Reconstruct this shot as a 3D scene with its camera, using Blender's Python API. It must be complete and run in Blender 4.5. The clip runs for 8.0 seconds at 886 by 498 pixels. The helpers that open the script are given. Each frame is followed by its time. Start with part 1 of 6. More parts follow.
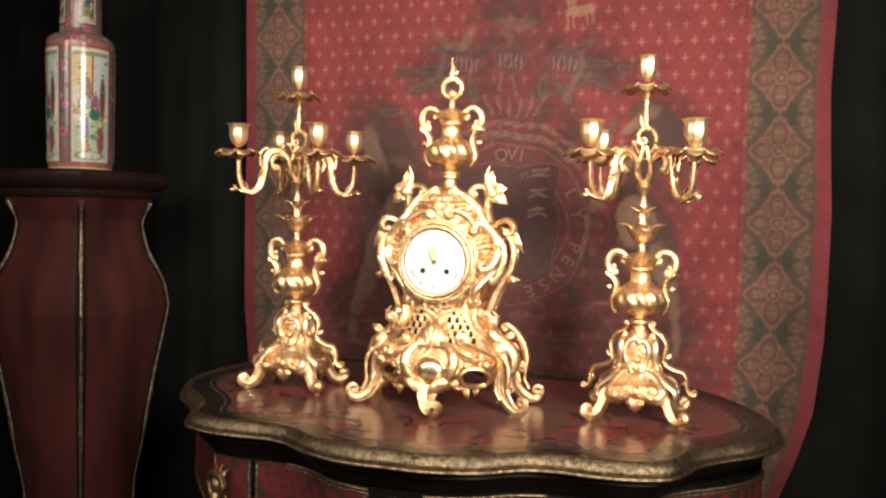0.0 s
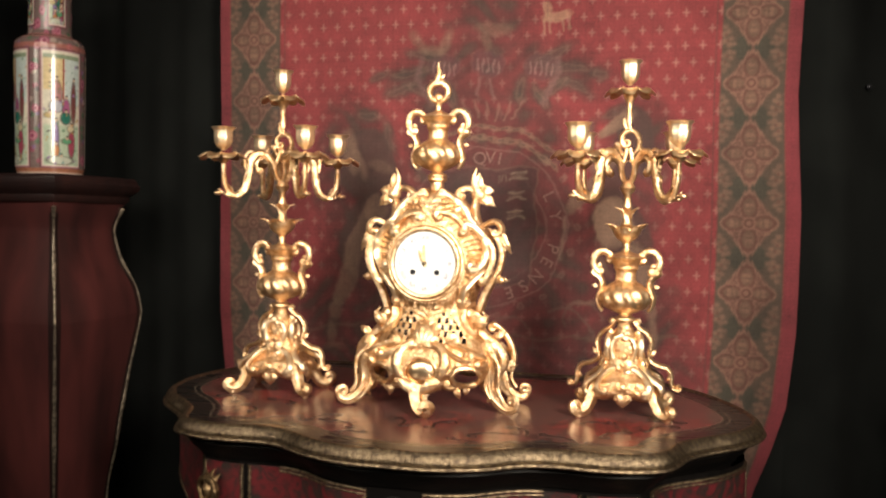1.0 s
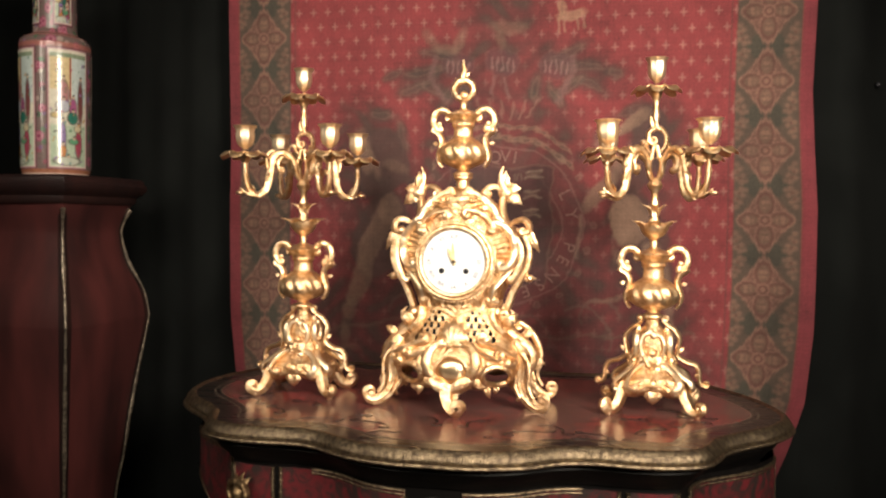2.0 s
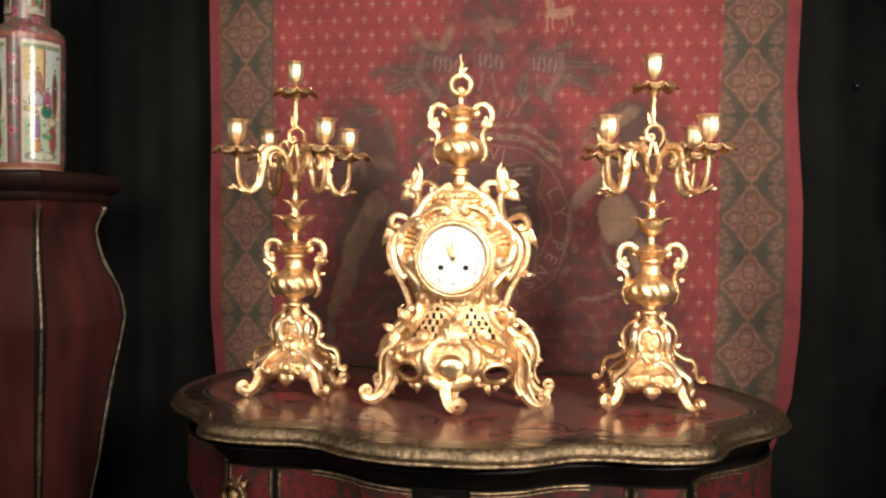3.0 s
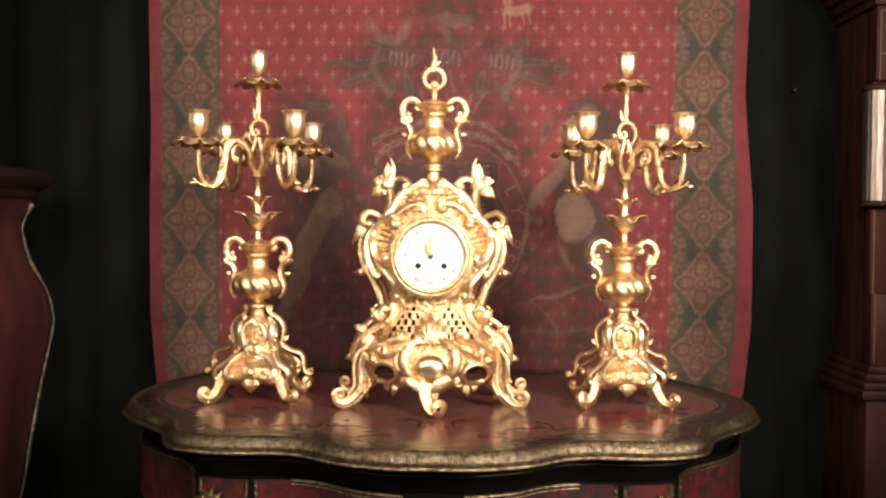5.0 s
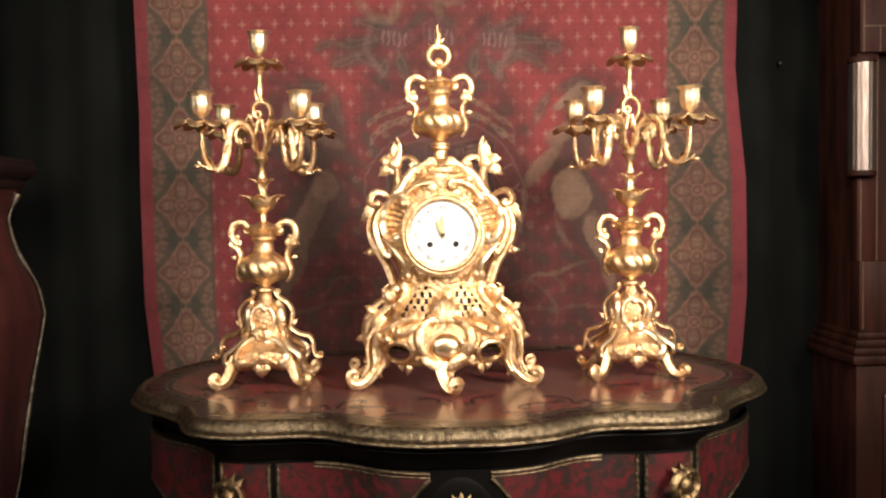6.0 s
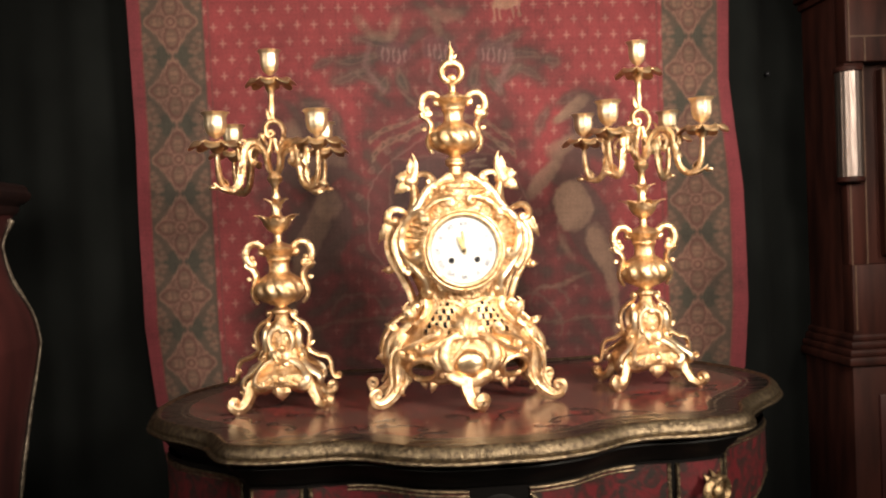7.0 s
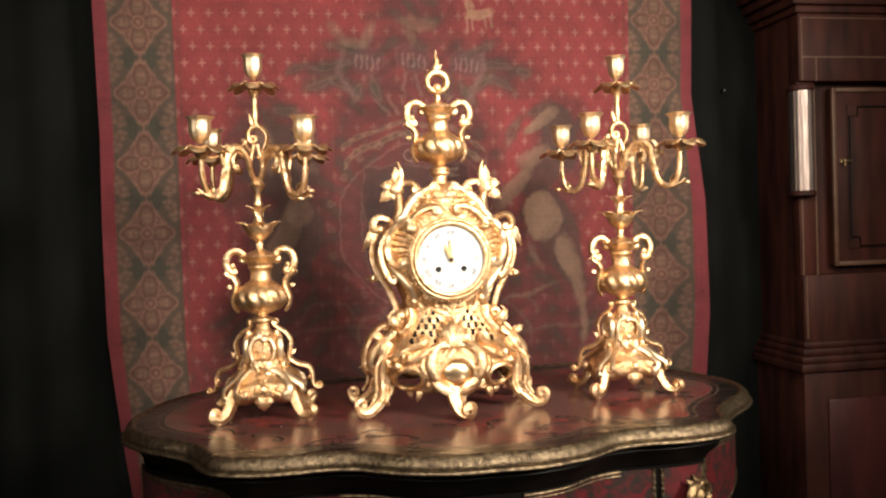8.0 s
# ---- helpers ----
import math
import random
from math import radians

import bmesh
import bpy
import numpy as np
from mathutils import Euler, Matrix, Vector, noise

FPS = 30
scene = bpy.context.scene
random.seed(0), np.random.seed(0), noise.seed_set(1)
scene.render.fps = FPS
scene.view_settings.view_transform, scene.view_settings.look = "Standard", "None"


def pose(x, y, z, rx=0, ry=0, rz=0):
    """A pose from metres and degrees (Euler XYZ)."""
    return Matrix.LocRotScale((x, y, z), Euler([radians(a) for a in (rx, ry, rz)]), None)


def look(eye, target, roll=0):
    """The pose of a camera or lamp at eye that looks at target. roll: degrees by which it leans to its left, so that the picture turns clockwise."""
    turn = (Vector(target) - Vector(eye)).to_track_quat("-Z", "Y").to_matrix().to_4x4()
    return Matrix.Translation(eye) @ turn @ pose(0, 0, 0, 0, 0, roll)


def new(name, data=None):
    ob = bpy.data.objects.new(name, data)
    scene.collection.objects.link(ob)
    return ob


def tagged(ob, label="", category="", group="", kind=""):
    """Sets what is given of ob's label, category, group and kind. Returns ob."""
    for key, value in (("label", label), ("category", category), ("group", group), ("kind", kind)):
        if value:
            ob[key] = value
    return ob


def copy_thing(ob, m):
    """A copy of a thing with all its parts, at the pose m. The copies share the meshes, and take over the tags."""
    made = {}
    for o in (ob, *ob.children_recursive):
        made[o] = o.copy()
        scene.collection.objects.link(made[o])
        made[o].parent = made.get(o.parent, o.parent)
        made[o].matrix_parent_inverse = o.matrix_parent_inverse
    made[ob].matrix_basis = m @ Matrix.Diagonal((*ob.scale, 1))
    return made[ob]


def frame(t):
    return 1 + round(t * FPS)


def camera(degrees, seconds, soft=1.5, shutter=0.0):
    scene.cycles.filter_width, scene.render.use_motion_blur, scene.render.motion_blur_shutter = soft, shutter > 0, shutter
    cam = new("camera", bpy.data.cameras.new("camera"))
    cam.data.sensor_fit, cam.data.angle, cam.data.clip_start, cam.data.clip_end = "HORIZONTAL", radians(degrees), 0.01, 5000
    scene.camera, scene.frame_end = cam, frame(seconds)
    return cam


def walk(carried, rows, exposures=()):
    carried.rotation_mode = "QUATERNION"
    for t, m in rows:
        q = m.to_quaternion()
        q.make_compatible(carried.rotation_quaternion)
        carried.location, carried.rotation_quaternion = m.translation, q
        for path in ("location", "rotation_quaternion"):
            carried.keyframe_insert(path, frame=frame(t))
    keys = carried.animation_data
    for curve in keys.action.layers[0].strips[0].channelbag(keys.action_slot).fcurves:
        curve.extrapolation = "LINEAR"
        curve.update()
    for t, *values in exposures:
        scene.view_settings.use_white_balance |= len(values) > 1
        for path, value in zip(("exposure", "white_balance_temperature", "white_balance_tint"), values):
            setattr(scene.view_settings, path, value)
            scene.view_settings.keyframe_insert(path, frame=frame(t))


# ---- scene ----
cam = camera(56.9, 8.0, soft=2.3)
METRES, EYE, TILT, LEAN, TURN = 0.72, 1.15, 0.0, 0.0, 17.0
ROWS = [
    (0.0, 0.0, 0.0, 0.0, 0.06, -2.52, -1.29),
    (0.5, -0.0464, -0.0124, -0.0122, -2.09, -2.36, -0.9),
    (1.0, -0.101, -0.02, -0.0147, -3.48, -1.98, -0.87),
    (1.5, -0.1695, -0.019, -0.0202, -4.32, -1.92, -0.58),
    (3.0, -0.3482, 0.0402, -0.0432, -8.56, -1.59, -0.52),
    (3.5, -0.3851, 0.0598, -0.0544, -10.83, -1.99, -0.28),
    (4.0, -0.4338, 0.0785, -0.0537, -12.32, -1.74, -0.29),
    (5.5, -0.5873, 0.1569, -0.0618, -17.46, -1.38, -0.02),
    (6.0, -0.6512, 0.1745, -0.0732, -18.69, -2.44, 0.99),
    (6.5, -0.7206, 0.2009, -0.0735, -19.7, -2.32, 1.92),
    (7.0, -0.7945, 0.2332, -0.0637, -21.75, -1.56, 2.45),
    (7.5, -0.8567, 0.2544, -0.0609, -24.4, -1.79, 1.99),
    (8.0, -0.9263, 0.2878, -0.0547, -26.8, -1.23, 1.88),
]
walk(cam, [(t, pose(0, 0, EYE, TILT, LEAN, TURN) @ pose(METRES * x, METRES * y, METRES * z, 90 + pitch, roll, yaw)) for t, x, y, z, yaw, pitch, roll in ROWS])

# ---- light ----
def area_lamp(name, eye, target, sx, sy, watts, color, spread=180):
    d = bpy.data.lights.new(name, "AREA")
    d.shape, d.size, d.size_y, d.energy, d.color = "RECTANGLE", sx, sy, watts, color
    d.spread = radians(spread)
    ob = new(name, d)
    ob.matrix_world = look(eye, target)
    return ob


WARM = (1.0, 0.88, 0.72)
area_lamp("softbox_right", (0.85, -0.30, 1.74), (-0.30, 1.65, 1.27), 0.50, 0.60, 14.4, WARM, 58)
area_lamp("softbox_left", (-1.65, -0.45, 1.85), (-0.43, 1.70, 1.42), 0.50, 0.60, 4.2, WARM, 60)
# added fill lamp above the eye, no such source is seen
area_lamp("overhead_fill", (-0.45, -0.6, 2.45), (-0.43, 1.6, 1.25), 1.6, 0.8, 16.0, WARM, 90)

world = bpy.data.worlds.new("room_air")
world.use_nodes = True
world.node_tree.nodes["Background"].inputs[0].default_value = (1.0, 0.9, 0.8, 1)
world.node_tree.nodes["Background"].inputs[1].default_value = 0.02
scene.world = world


# ---- materials ----
def mat(name, c1, c2, scale=20.0, rough=0.5, metal=0.0, bump=0.1, fine=200.0, stretch=(1, 1, 1),
        rough2=None, coat=0.0, sheen=0.0, detail=6.0, warp=0.0, lo=0.35, hi=0.65):
    m = bpy.data.materials.new(name)
    m.use_nodes = True
    nt = m.node_tree
    n, l = nt.nodes, nt.links
    bsdf = n["Principled BSDF"]
    co = n.new("ShaderNodeTexCoord")
    mp = n.new("ShaderNodeMapping")
    mp.inputs["Scale"].default_value = stretch
    l.new(co.outputs["Object"], mp.inputs["Vector"])
    a = n.new("ShaderNodeTexNoise")
    a.inputs["Scale"].default_value, a.inputs["Detail"].default_value = scale, detail
    a.inputs["Distortion"].default_value = warp
    l.new(mp.outputs[0], a.inputs["Vector"])
    r = n.new("ShaderNodeMapRange")
    r.inputs[1].default_value, r.inputs[2].default_value = lo, hi
    l.new(a.outputs[0], r.inputs[0])
    mx = n.new("ShaderNodeMix")
    mx.data_type = "RGBA"
    mx.inputs[6].default_value, mx.inputs[7].default_value = (*c1, 1), (*c2, 1)
    l.new(r.outputs[0], mx.inputs[0])
    l.new(mx.outputs[2], bsdf.inputs["Base Color"])
    f = n.new("ShaderNodeTexNoise")
    f.inputs["Scale"].default_value, f.inputs["Detail"].default_value = fine, 4.0
    l.new(mp.outputs[0], f.inputs["Vector"])
    rr = n.new("ShaderNodeMapRange")
    rr.inputs[3].default_value, rr.inputs[4].default_value = rough, rough if rough2 is None else rough2
    l.new(a.outputs[0], rr.inputs[0])
    l.new(rr.outputs[0], bsdf.inputs["Roughness"])
    if bump:
        b = n.new("ShaderNodeBump")
        b.inputs["Strength"].default_value, b.inputs["Distance"].default_value = bump, 0.002
        l.new(f.outputs[0], b.inputs["Height"])
        l.new(b.outputs[0], bsdf.inputs["Normal"])
    bsdf.inputs["Metallic"].default_value = metal
    bsdf.inputs["Coat Weight"].default_value = coat
    bsdf.inputs["Coat Roughness"].default_value = 0.08
    bsdf.inputs["Sheen Weight"].default_value = sheen
    return m


GOLD = mat("gilt_bronze", (0.88, 0.665, 0.43), (0.60, 0.36, 0.175), 90, 0.30, 1.0, 0.9, 210, rough2=0.54)
GOLD_BRIGHT = mat("burnished_gilt_bronze", (0.93, 0.73, 0.48), (0.80, 0.55, 0.31), 60, 0.22, 1.0, 0.2, 120, rough2=0.36)
GOLD_PALE = mat("pale_gilding", (0.93, 0.78, 0.57), (0.80, 0.60, 0.385), 60, 0.34, 1.0, 0.4, 160, rough2=0.56)
GOLD_CHASED = mat("chased_gilt_bronze", (0.84, 0.615, 0.385), (0.50, 0.27, 0.115), 110, 0.28, 1.0, 1.2, 260, rough2=0.52)
BRASS = mat("dull_brass", (0.255, 0.195, 0.125), (0.085, 0.062, 0.044), 120, 0.36, 1.0, 0.9, 260, rough2=0.60)
MOUNT_GILT = mat("rubbed_gilt_mount", (0.44, 0.31, 0.17), (0.15, 0.092, 0.050), 90, 0.34, 1.0, 0.9, 240, rough2=0.58)
BRASS_DARK = mat("patinated_brass", (0.42, 0.35, 0.27), (0.12, 0.10, 0.08), 90, 0.35, 0.9, 0.4, 200, rough2=0.6)
EBONY = mat("ebonised_wood", (0.010, 0.008, 0.007), (0.020, 0.014, 0.012), 12, 0.20, 0, 0.12, 90, (1, 6, 1), rough2=0.36, coat=0.1)
EBONY_DULL = mat("dull_black_wood", (0.0022, 0.0020, 0.0020), (0.0045, 0.0036, 0.0034), 12, 0.38, 0, 0.12, 90, (1, 6, 1), rough2=0.6)
EBONY_DULL.node_tree.nodes["Principled BSDF"].inputs["Specular IOR Level"].default_value = 0.12
BOULLE = mat("red_tortoiseshell", (0.086, 0.011, 0.014), (0.018, 0.012, 0.011), 30, 0.34, 0, 0.3, 160, rough2=0.48, warp=1.6, lo=0.40, hi=0.60)


def tortoiseshell_top():
    """Old boulle work: red shell showing through in patches, dark scrolling inlay, browned varnish."""
    m = mat("worn_tortoiseshell", (0.215, 0.036, 0.032), (0.044, 0.026, 0.022), 46, 0.13, 0, 0.45, 40, rough2=0.30, warp=1.8, lo=0.40, hi=0.60)
    n, l = m.node_tree.nodes, m.node_tree.links
    bsdf = n["Principled BSDF"]
    shell = bsdf.inputs["Base Color"].links[0].from_socket
    big = n.new("ShaderNodeTexNoise")
    big.inputs["Scale"].default_value, big.inputs["Detail"].default_value, big.inputs["Distortion"].default_value = 7.0, 5.0, 0.8
    l.new(n["Texture Coordinate"].outputs["Object"], big.inputs["Vector"])
    k = n.new("ShaderNodeMapRange")
    k.inputs[1].default_value, k.inputs[2].default_value, k.inputs[4].default_value = 0.38, 0.58, 0.85
    l.new(big.outputs[0], k.inputs[0])
    mx = n.new("ShaderNodeMix")
    mx.data_type = "RGBA"
    mx.inputs[7].default_value = (0.088, 0.047, 0.040, 1)
    l.new(k.outputs[0], mx.inputs[0])
    l.new(shell, mx.inputs[6])
    l.new(mx.outputs[2], bsdf.inputs["Base Color"])
    bsdf.inputs["Specular IOR Level"].default_value = 0.36
    return m


BOULLE_TOP = tortoiseshell_top()
MAHOGANY = mat("polished_mahogany", (0.080, 0.022, 0.021), (0.029, 0.0105, 0.0105), 5, 0.30, 0, 0.08, 120, (2, 2, 0.5), rough2=0.44, coat=0.25)
# dark corner veneer; on the pedestal's slab the dark colour stands for shade
SLAB_WOOD = mat("shaded_top_and_dark_veneer", (0.022, 0.009, 0.008), (0.012, 0.006, 0.006), 9, 0.34, 0, 0.08, 120, (3, 3, 0.5), rough2=0.5)
OAK_DARK = mat("dark_mahogany_case", (0.062, 0.019, 0.014), (0.024, 0.0085, 0.0068), 9, 0.48, 0, 0.1, 150, (3, 3, 0.5), rough2=0.64)
OAK_DARK.node_tree.nodes["Principled BSDF"].inputs["Specular IOR Level"].default_value = 0.18
STRINGING = mat("boxwood_stringing", (0.13, 0.065, 0.038), (0.09, 0.045, 0.028), 40, 0.5, 0, 0.05)
STEEL = mat("reeded_silvered_brass", (0.46, 0.38, 0.35), (0.32, 0.25, 0.23), 50, 0.40, 1.0, 0.2, 200, (4, 4, 0.3), rough2=0.55)
DRAPE = mat("black_velvet", (0.0042, 0.0048, 0.0047), (0.0070, 0.0079, 0.0076), 5, 1.0, 0, 0.3, 400)
DRAPE.node_tree.nodes["Principled BSDF"].inputs["Specular IOR Level"].default_value = 0.1
FLOOR_WOOD = mat("dark_floorboards", (0.055, 0.030, 0.018), (0.03, 0.016, 0.010), 8, 0.4, 0, 0.1, 100, (8, 1, 1), rough2=0.55)
PLASTER = mat("warm_plaster", (0.36, 0.31, 0.26), (0.30, 0.26, 0.22), 3, 0.9, 0, 0.2, 60)
ENAMEL = mat("white_enamel", (0.66, 0.665, 0.665), (0.60, 0.605, 0.61), 12, 0.18, 0, 0.02, 60, rough2=0.24)
INK = mat("worn_blue_enamel", (0.13, 0.145, 0.22), (0.30, 0.31, 0.38), 90, 0.4, 0, 0.0)
HAND_GILT = mat("matt_gilding", (0.80, 0.64, 0.34), (0.66, 0.48, 0.22), 80, 0.5, 0.25, 0.2)
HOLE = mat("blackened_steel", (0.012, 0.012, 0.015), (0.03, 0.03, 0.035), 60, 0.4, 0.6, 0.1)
THREAD = mat("faded_wool_thread", (0.135, 0.075, 0.062), (0.085, 0.040, 0.036), 160, 0.95, 0, 0.4, 400)


def painted_cloth(name, rough, bump, gloss_coat=0.0, weave=900.0):
    """Woven or glazed colours kept in the mesh's colour layer."""
    m = bpy.data.materials.new(name)
    m.use_nodes = True
    n, l = m.node_tree.nodes, m.node_tree.links
    bsdf = n["Principled BSDF"]
    at = n.new("ShaderNodeAttribute")
    at.attribute_name = "dye"
    co = n.new("ShaderNodeTexCoord")
    ns = n.new("ShaderNodeTexNoise")
    ns.inputs["Scale"].default_value, ns.inputs["Detail"].default_value = weave, 3
    l.new(co.outputs["Object"], ns.inputs["Vector"])
    mr = n.new("ShaderNodeMapRange")
    mr.inputs[3].default_value, mr.inputs[4].default_value = 0.72, 1.28
    l.new(ns.outputs[0], mr.inputs[0])
    mul = n.new("ShaderNodeMix")
    mul.data_type, mul.blend_type = "RGBA", "MULTIPLY"
    mul.inputs[0].default_value = 1.0
    l.new(at.outputs["Color"], mul.inputs[6])
    l.new(mr.outputs[0], mul.inputs[7])
    l.new(mul.outputs[2], bsdf.inputs["Base Color"])
    b = n.new("ShaderNodeBump")
    b.inputs["Strength"].default_value, b.inputs["Distance"].default_value = bump, 0.001
    l.new(ns.outputs[0], b.inputs["Height"])
    l.new(b.outputs[0], bsdf.inputs["Normal"])
    bsdf.inputs["Roughness"].default_value = rough
    bsdf.inputs["Coat Weight"].default_value = gloss_coat
    bsdf.inputs["Coat Roughness"].default_value = 0.12
    return m


TAPESTRY = painted_cloth("woven_wool", 0.95, 0.5, 0.0, 500)
PORCELAIN = painted_cloth("glazed_porcelain", 0.22, 0.05, 0.28, 120)


# ---- mesh helpers ----
def thing(name, x=0, y=0, z=0, rz=0, label="", category="", group="", kind=""):
    ob = new(name)
    ob.matrix_world = pose(x, y, z, 0, 0, rz)
    return tagged(ob, label, category, group, kind)


def part(name, bm, material, parent=None, label="", smooth=True):
    bmesh.ops.recalc_face_normals(bm, faces=bm.faces[:])
    me = bpy.data.meshes.new(name)
    bm.to_mesh(me)
    bm.free()
    for m in (material if isinstance(material, (list, tuple)) else [material]):
        me.materials.append(m)
    if smooth:
        me.polygons.foreach_set("use_smooth", [True] * len(me.polygons))
        me.set_sharp_from_angle(angle=radians(42))
    ob = new(name, me)
    if parent:
        ob.parent = parent
    return tagged(ob, label)


def spline(pts, n=8, closed=False):
    """Smooth line through points of any dimension."""
    p = [np.array(q, float) for q in pts]
    k = len(p)
    out = []
    for i in range(k if closed else k - 1):
        if closed:
            a, b, c, d = p[i - 1], p[i], p[(i + 1) % k], p[(i + 2) % k]
        else:
            b, c = p[i], p[i + 1]
            a = p[i - 1] if i else 2 * b - c
            d = p[i + 2] if i + 2 < k else 2 * c - b
        for j in range(n):
            t = j / n
            out.append(0.5 * (2 * b + (c - a) * t + (2 * a - 5 * b + 4 * c - d) * t * t + (3 * b - a - 3 * c + d) * t ** 3))
    if not closed:
        out.append(p[-1])
    return out


def curl(path, r, sign, turns=1.15, n=22):
    """Goes on from the end of a flat path in a shrinking spiral."""
    p, q = np.array(path[-2][:2]), np.array(path[-1][:2])
    ang = math.atan2(q[1] - p[1], q[0] - p[0])
    out = [np.array(v[:2]) for v in path]
    pos = q.copy()
    for i in range(n):
        f = i / n
        rad = r * (1 - 0.72 * f)
        da = sign * turns * 2 * math.pi / n
        ang += da
        pos = pos + np.array([math.cos(ang), math.sin(ang)]) * rad * abs(da)
        out.append(pos.copy())
    return out


def tube(bm, pts, radii, n=8, flat=1.0, up=None, ridge=0.0):
    """A swept round bar; radii is one number or a function of 0..1; flat squeezes it across."""
    pts = [Vector(p) for p in pts]
    k = len(pts)
    rings = []
    ref = Vector(up) if up else None
    prev = None
    for i, p in enumerate(pts):
        tan = (pts[min(i + 1, k - 1)] - pts[max(i - 1, 0)])
        tan = tan.normalized() if tan.length > 1e-9 else Vector((0, 0, 1))
        if ref is not None:
            s = ref - tan * ref.dot(tan)
        elif prev is None:
            s = tan.orthogonal()
        else:
            s = prev - tan * prev.dot(tan)
        s = s.normalized() if s.length > 1e-6 else tan.orthogonal().normalized()
        prev = s
        w = tan.cross(s)
        r = radii(i / (k - 1)) if callable(radii) else radii
        ring = []
        for j in range(n):
            a = 2 * math.pi * j / n
            rr = r * (1 + ridge * math.cos(a * (n // 4))) if ridge else r
            ring.append(bm.verts.new(p + s * (math.cos(a) * rr * flat) + w * (math.sin(a) * rr)))
        rings.append(ring)
    for a, b in zip(rings, rings[1:]):
        for j in range(n):
            bm.faces.new((a[j], a[(j + 1) % n], b[(j + 1) % n], b[j]))
    bm.faces.new(rings[0][::-1])
    bm.faces.new(rings[-1])


def taper(r0, r1, belly=0.0):
    return lambda f: r0 + (r1 - r0) * f + belly * math.sin(math.pi * f)


def lathe(bm, profile, n=28, lobes=0, amp=0.0, twist=0.0, at=(0, 0, 0), squash=1.0, where=None):
    """A turned form; lobes make a fluted or wavy one; where(z) scales the lobes."""
    rings = []
    for r, z in profile:
        ring = []
        for j in range(n):
            a = 2 * math.pi * j / n
            k = amp * (where(z) if where else 1.0)
            rr = max(r, 0.0004) * (1 + k * math.cos(lobes * (a + twist * z))) if lobes else max(r, 0.0004)
            ring.append(bm.verts.new((at[0] + rr * math.cos(a), at[1] + rr * math.sin(a) * squash, at[2] + z)))
        rings.append(ring)
    for a, b in zip(rings, rings[1:]):
        for j in range(n):
            bm.faces.new((a[j], a[(j + 1) % n], b[(j + 1) % n], b[j]))
    bm.faces.new(rings[0][::-1])
    bm.faces.new(rings[-1])


def leaf(bm, base, way, up, length, width, droop=0.3, lobes=3, thick=0.0022, n=12):
    """An acanthus leaf: a curved blade with a midrib and a lobed edge."""
    base, way, up = Vector(base), Vector(way).normalized(), Vector(up).normalized()
    side = way.cross(up).normalized()
    rows = []
    for i in range(n + 1):
        f = i / n
        w = width * (math.sin(math.pi * min(1, 0.12 + 0.88 * f) ** 0.8) * (0.78 + 0.22 * abs(math.cos(lobes * math.pi * f))) + 0.02)
        c = base + way * (length * f) + up * (length * droop * (f ** 0.8 - 1.75 * f ** 2.4))
        row = []
        for s, lift in ((-1, -0.16), (-0.5, 0.10), (0, -0.05), (0.5, 0.10), (1, -0.16)):
            row.append(bm.verts.new(c + side * (w * s) + up * (lift * w)))
        low = [bm.verts.new(v.co - up * thick) for v in row]
        rows.append(row + low[::-1])
    for a, b in zip(rows, rows[1:]):
        m = len(a)
        for j in range(m):
            bm.faces.new((a[j], a[(j + 1) % m], b[(j + 1) % m], b[j]))
    bm.faces.new(rows[0][::-1])
    bm.faces.new(rows[-1])


def ball(bm, c, r, sx=1.0, sy=1.0, sz=1.0, n=10):
    bmesh.ops.create_uvsphere(bm, u_segments=n + 2, v_segments=n, radius=r,
                              matrix=Matrix.Translation(c) @ Matrix.Diagonal((sx, sy, sz, 1)))


def box(bm, x0, x1, y0, y1, z0, z1, bevel=0.0):
    g = bmesh.ops.create_cube(bm, size=1, matrix=Matrix.Translation(((x0 + x1) / 2, (y0 + y1) / 2, (z0 + z1) / 2))
                              @ Matrix.Diagonal((x1 - x0, y1 - y0, z1 - z0, 1)))
    if bevel:
        vs = set(g["verts"])
        es = [e for e in bm.edges if e.verts[0] in vs and e.verts[1] in vs]
        bmesh.ops.bevel(bm, geom=es, offset=bevel, segments=2, affect="EDGES", profile=0.5)


def solid_box(name, dims, material, parent=None, label="", bevel=0.003):
    bm = bmesh.new()
    box(bm, *dims, bevel=bevel)
    return part(name, bm, material, parent, label)


def side_scroll(bm, pts, r0, curl0, curl1, place, n=12, flat=1.35):
    """A scroll bar with a volute at each end; curl = (radius, sign) or None."""
    path = [np.array(p) for p in spline(pts, 7)]
    if curl1:
        path = curl(path, curl1[0], curl1[1])
    if curl0:
        path = curl(path[::-1], curl0[0], curl0[1])[::-1]
    tube(bm, [place(a, b) for a, b in path], lambda f: r0 * (0.62 + 0.5 * math.sin(math.pi * f)), n, flat, ridge=0.10)


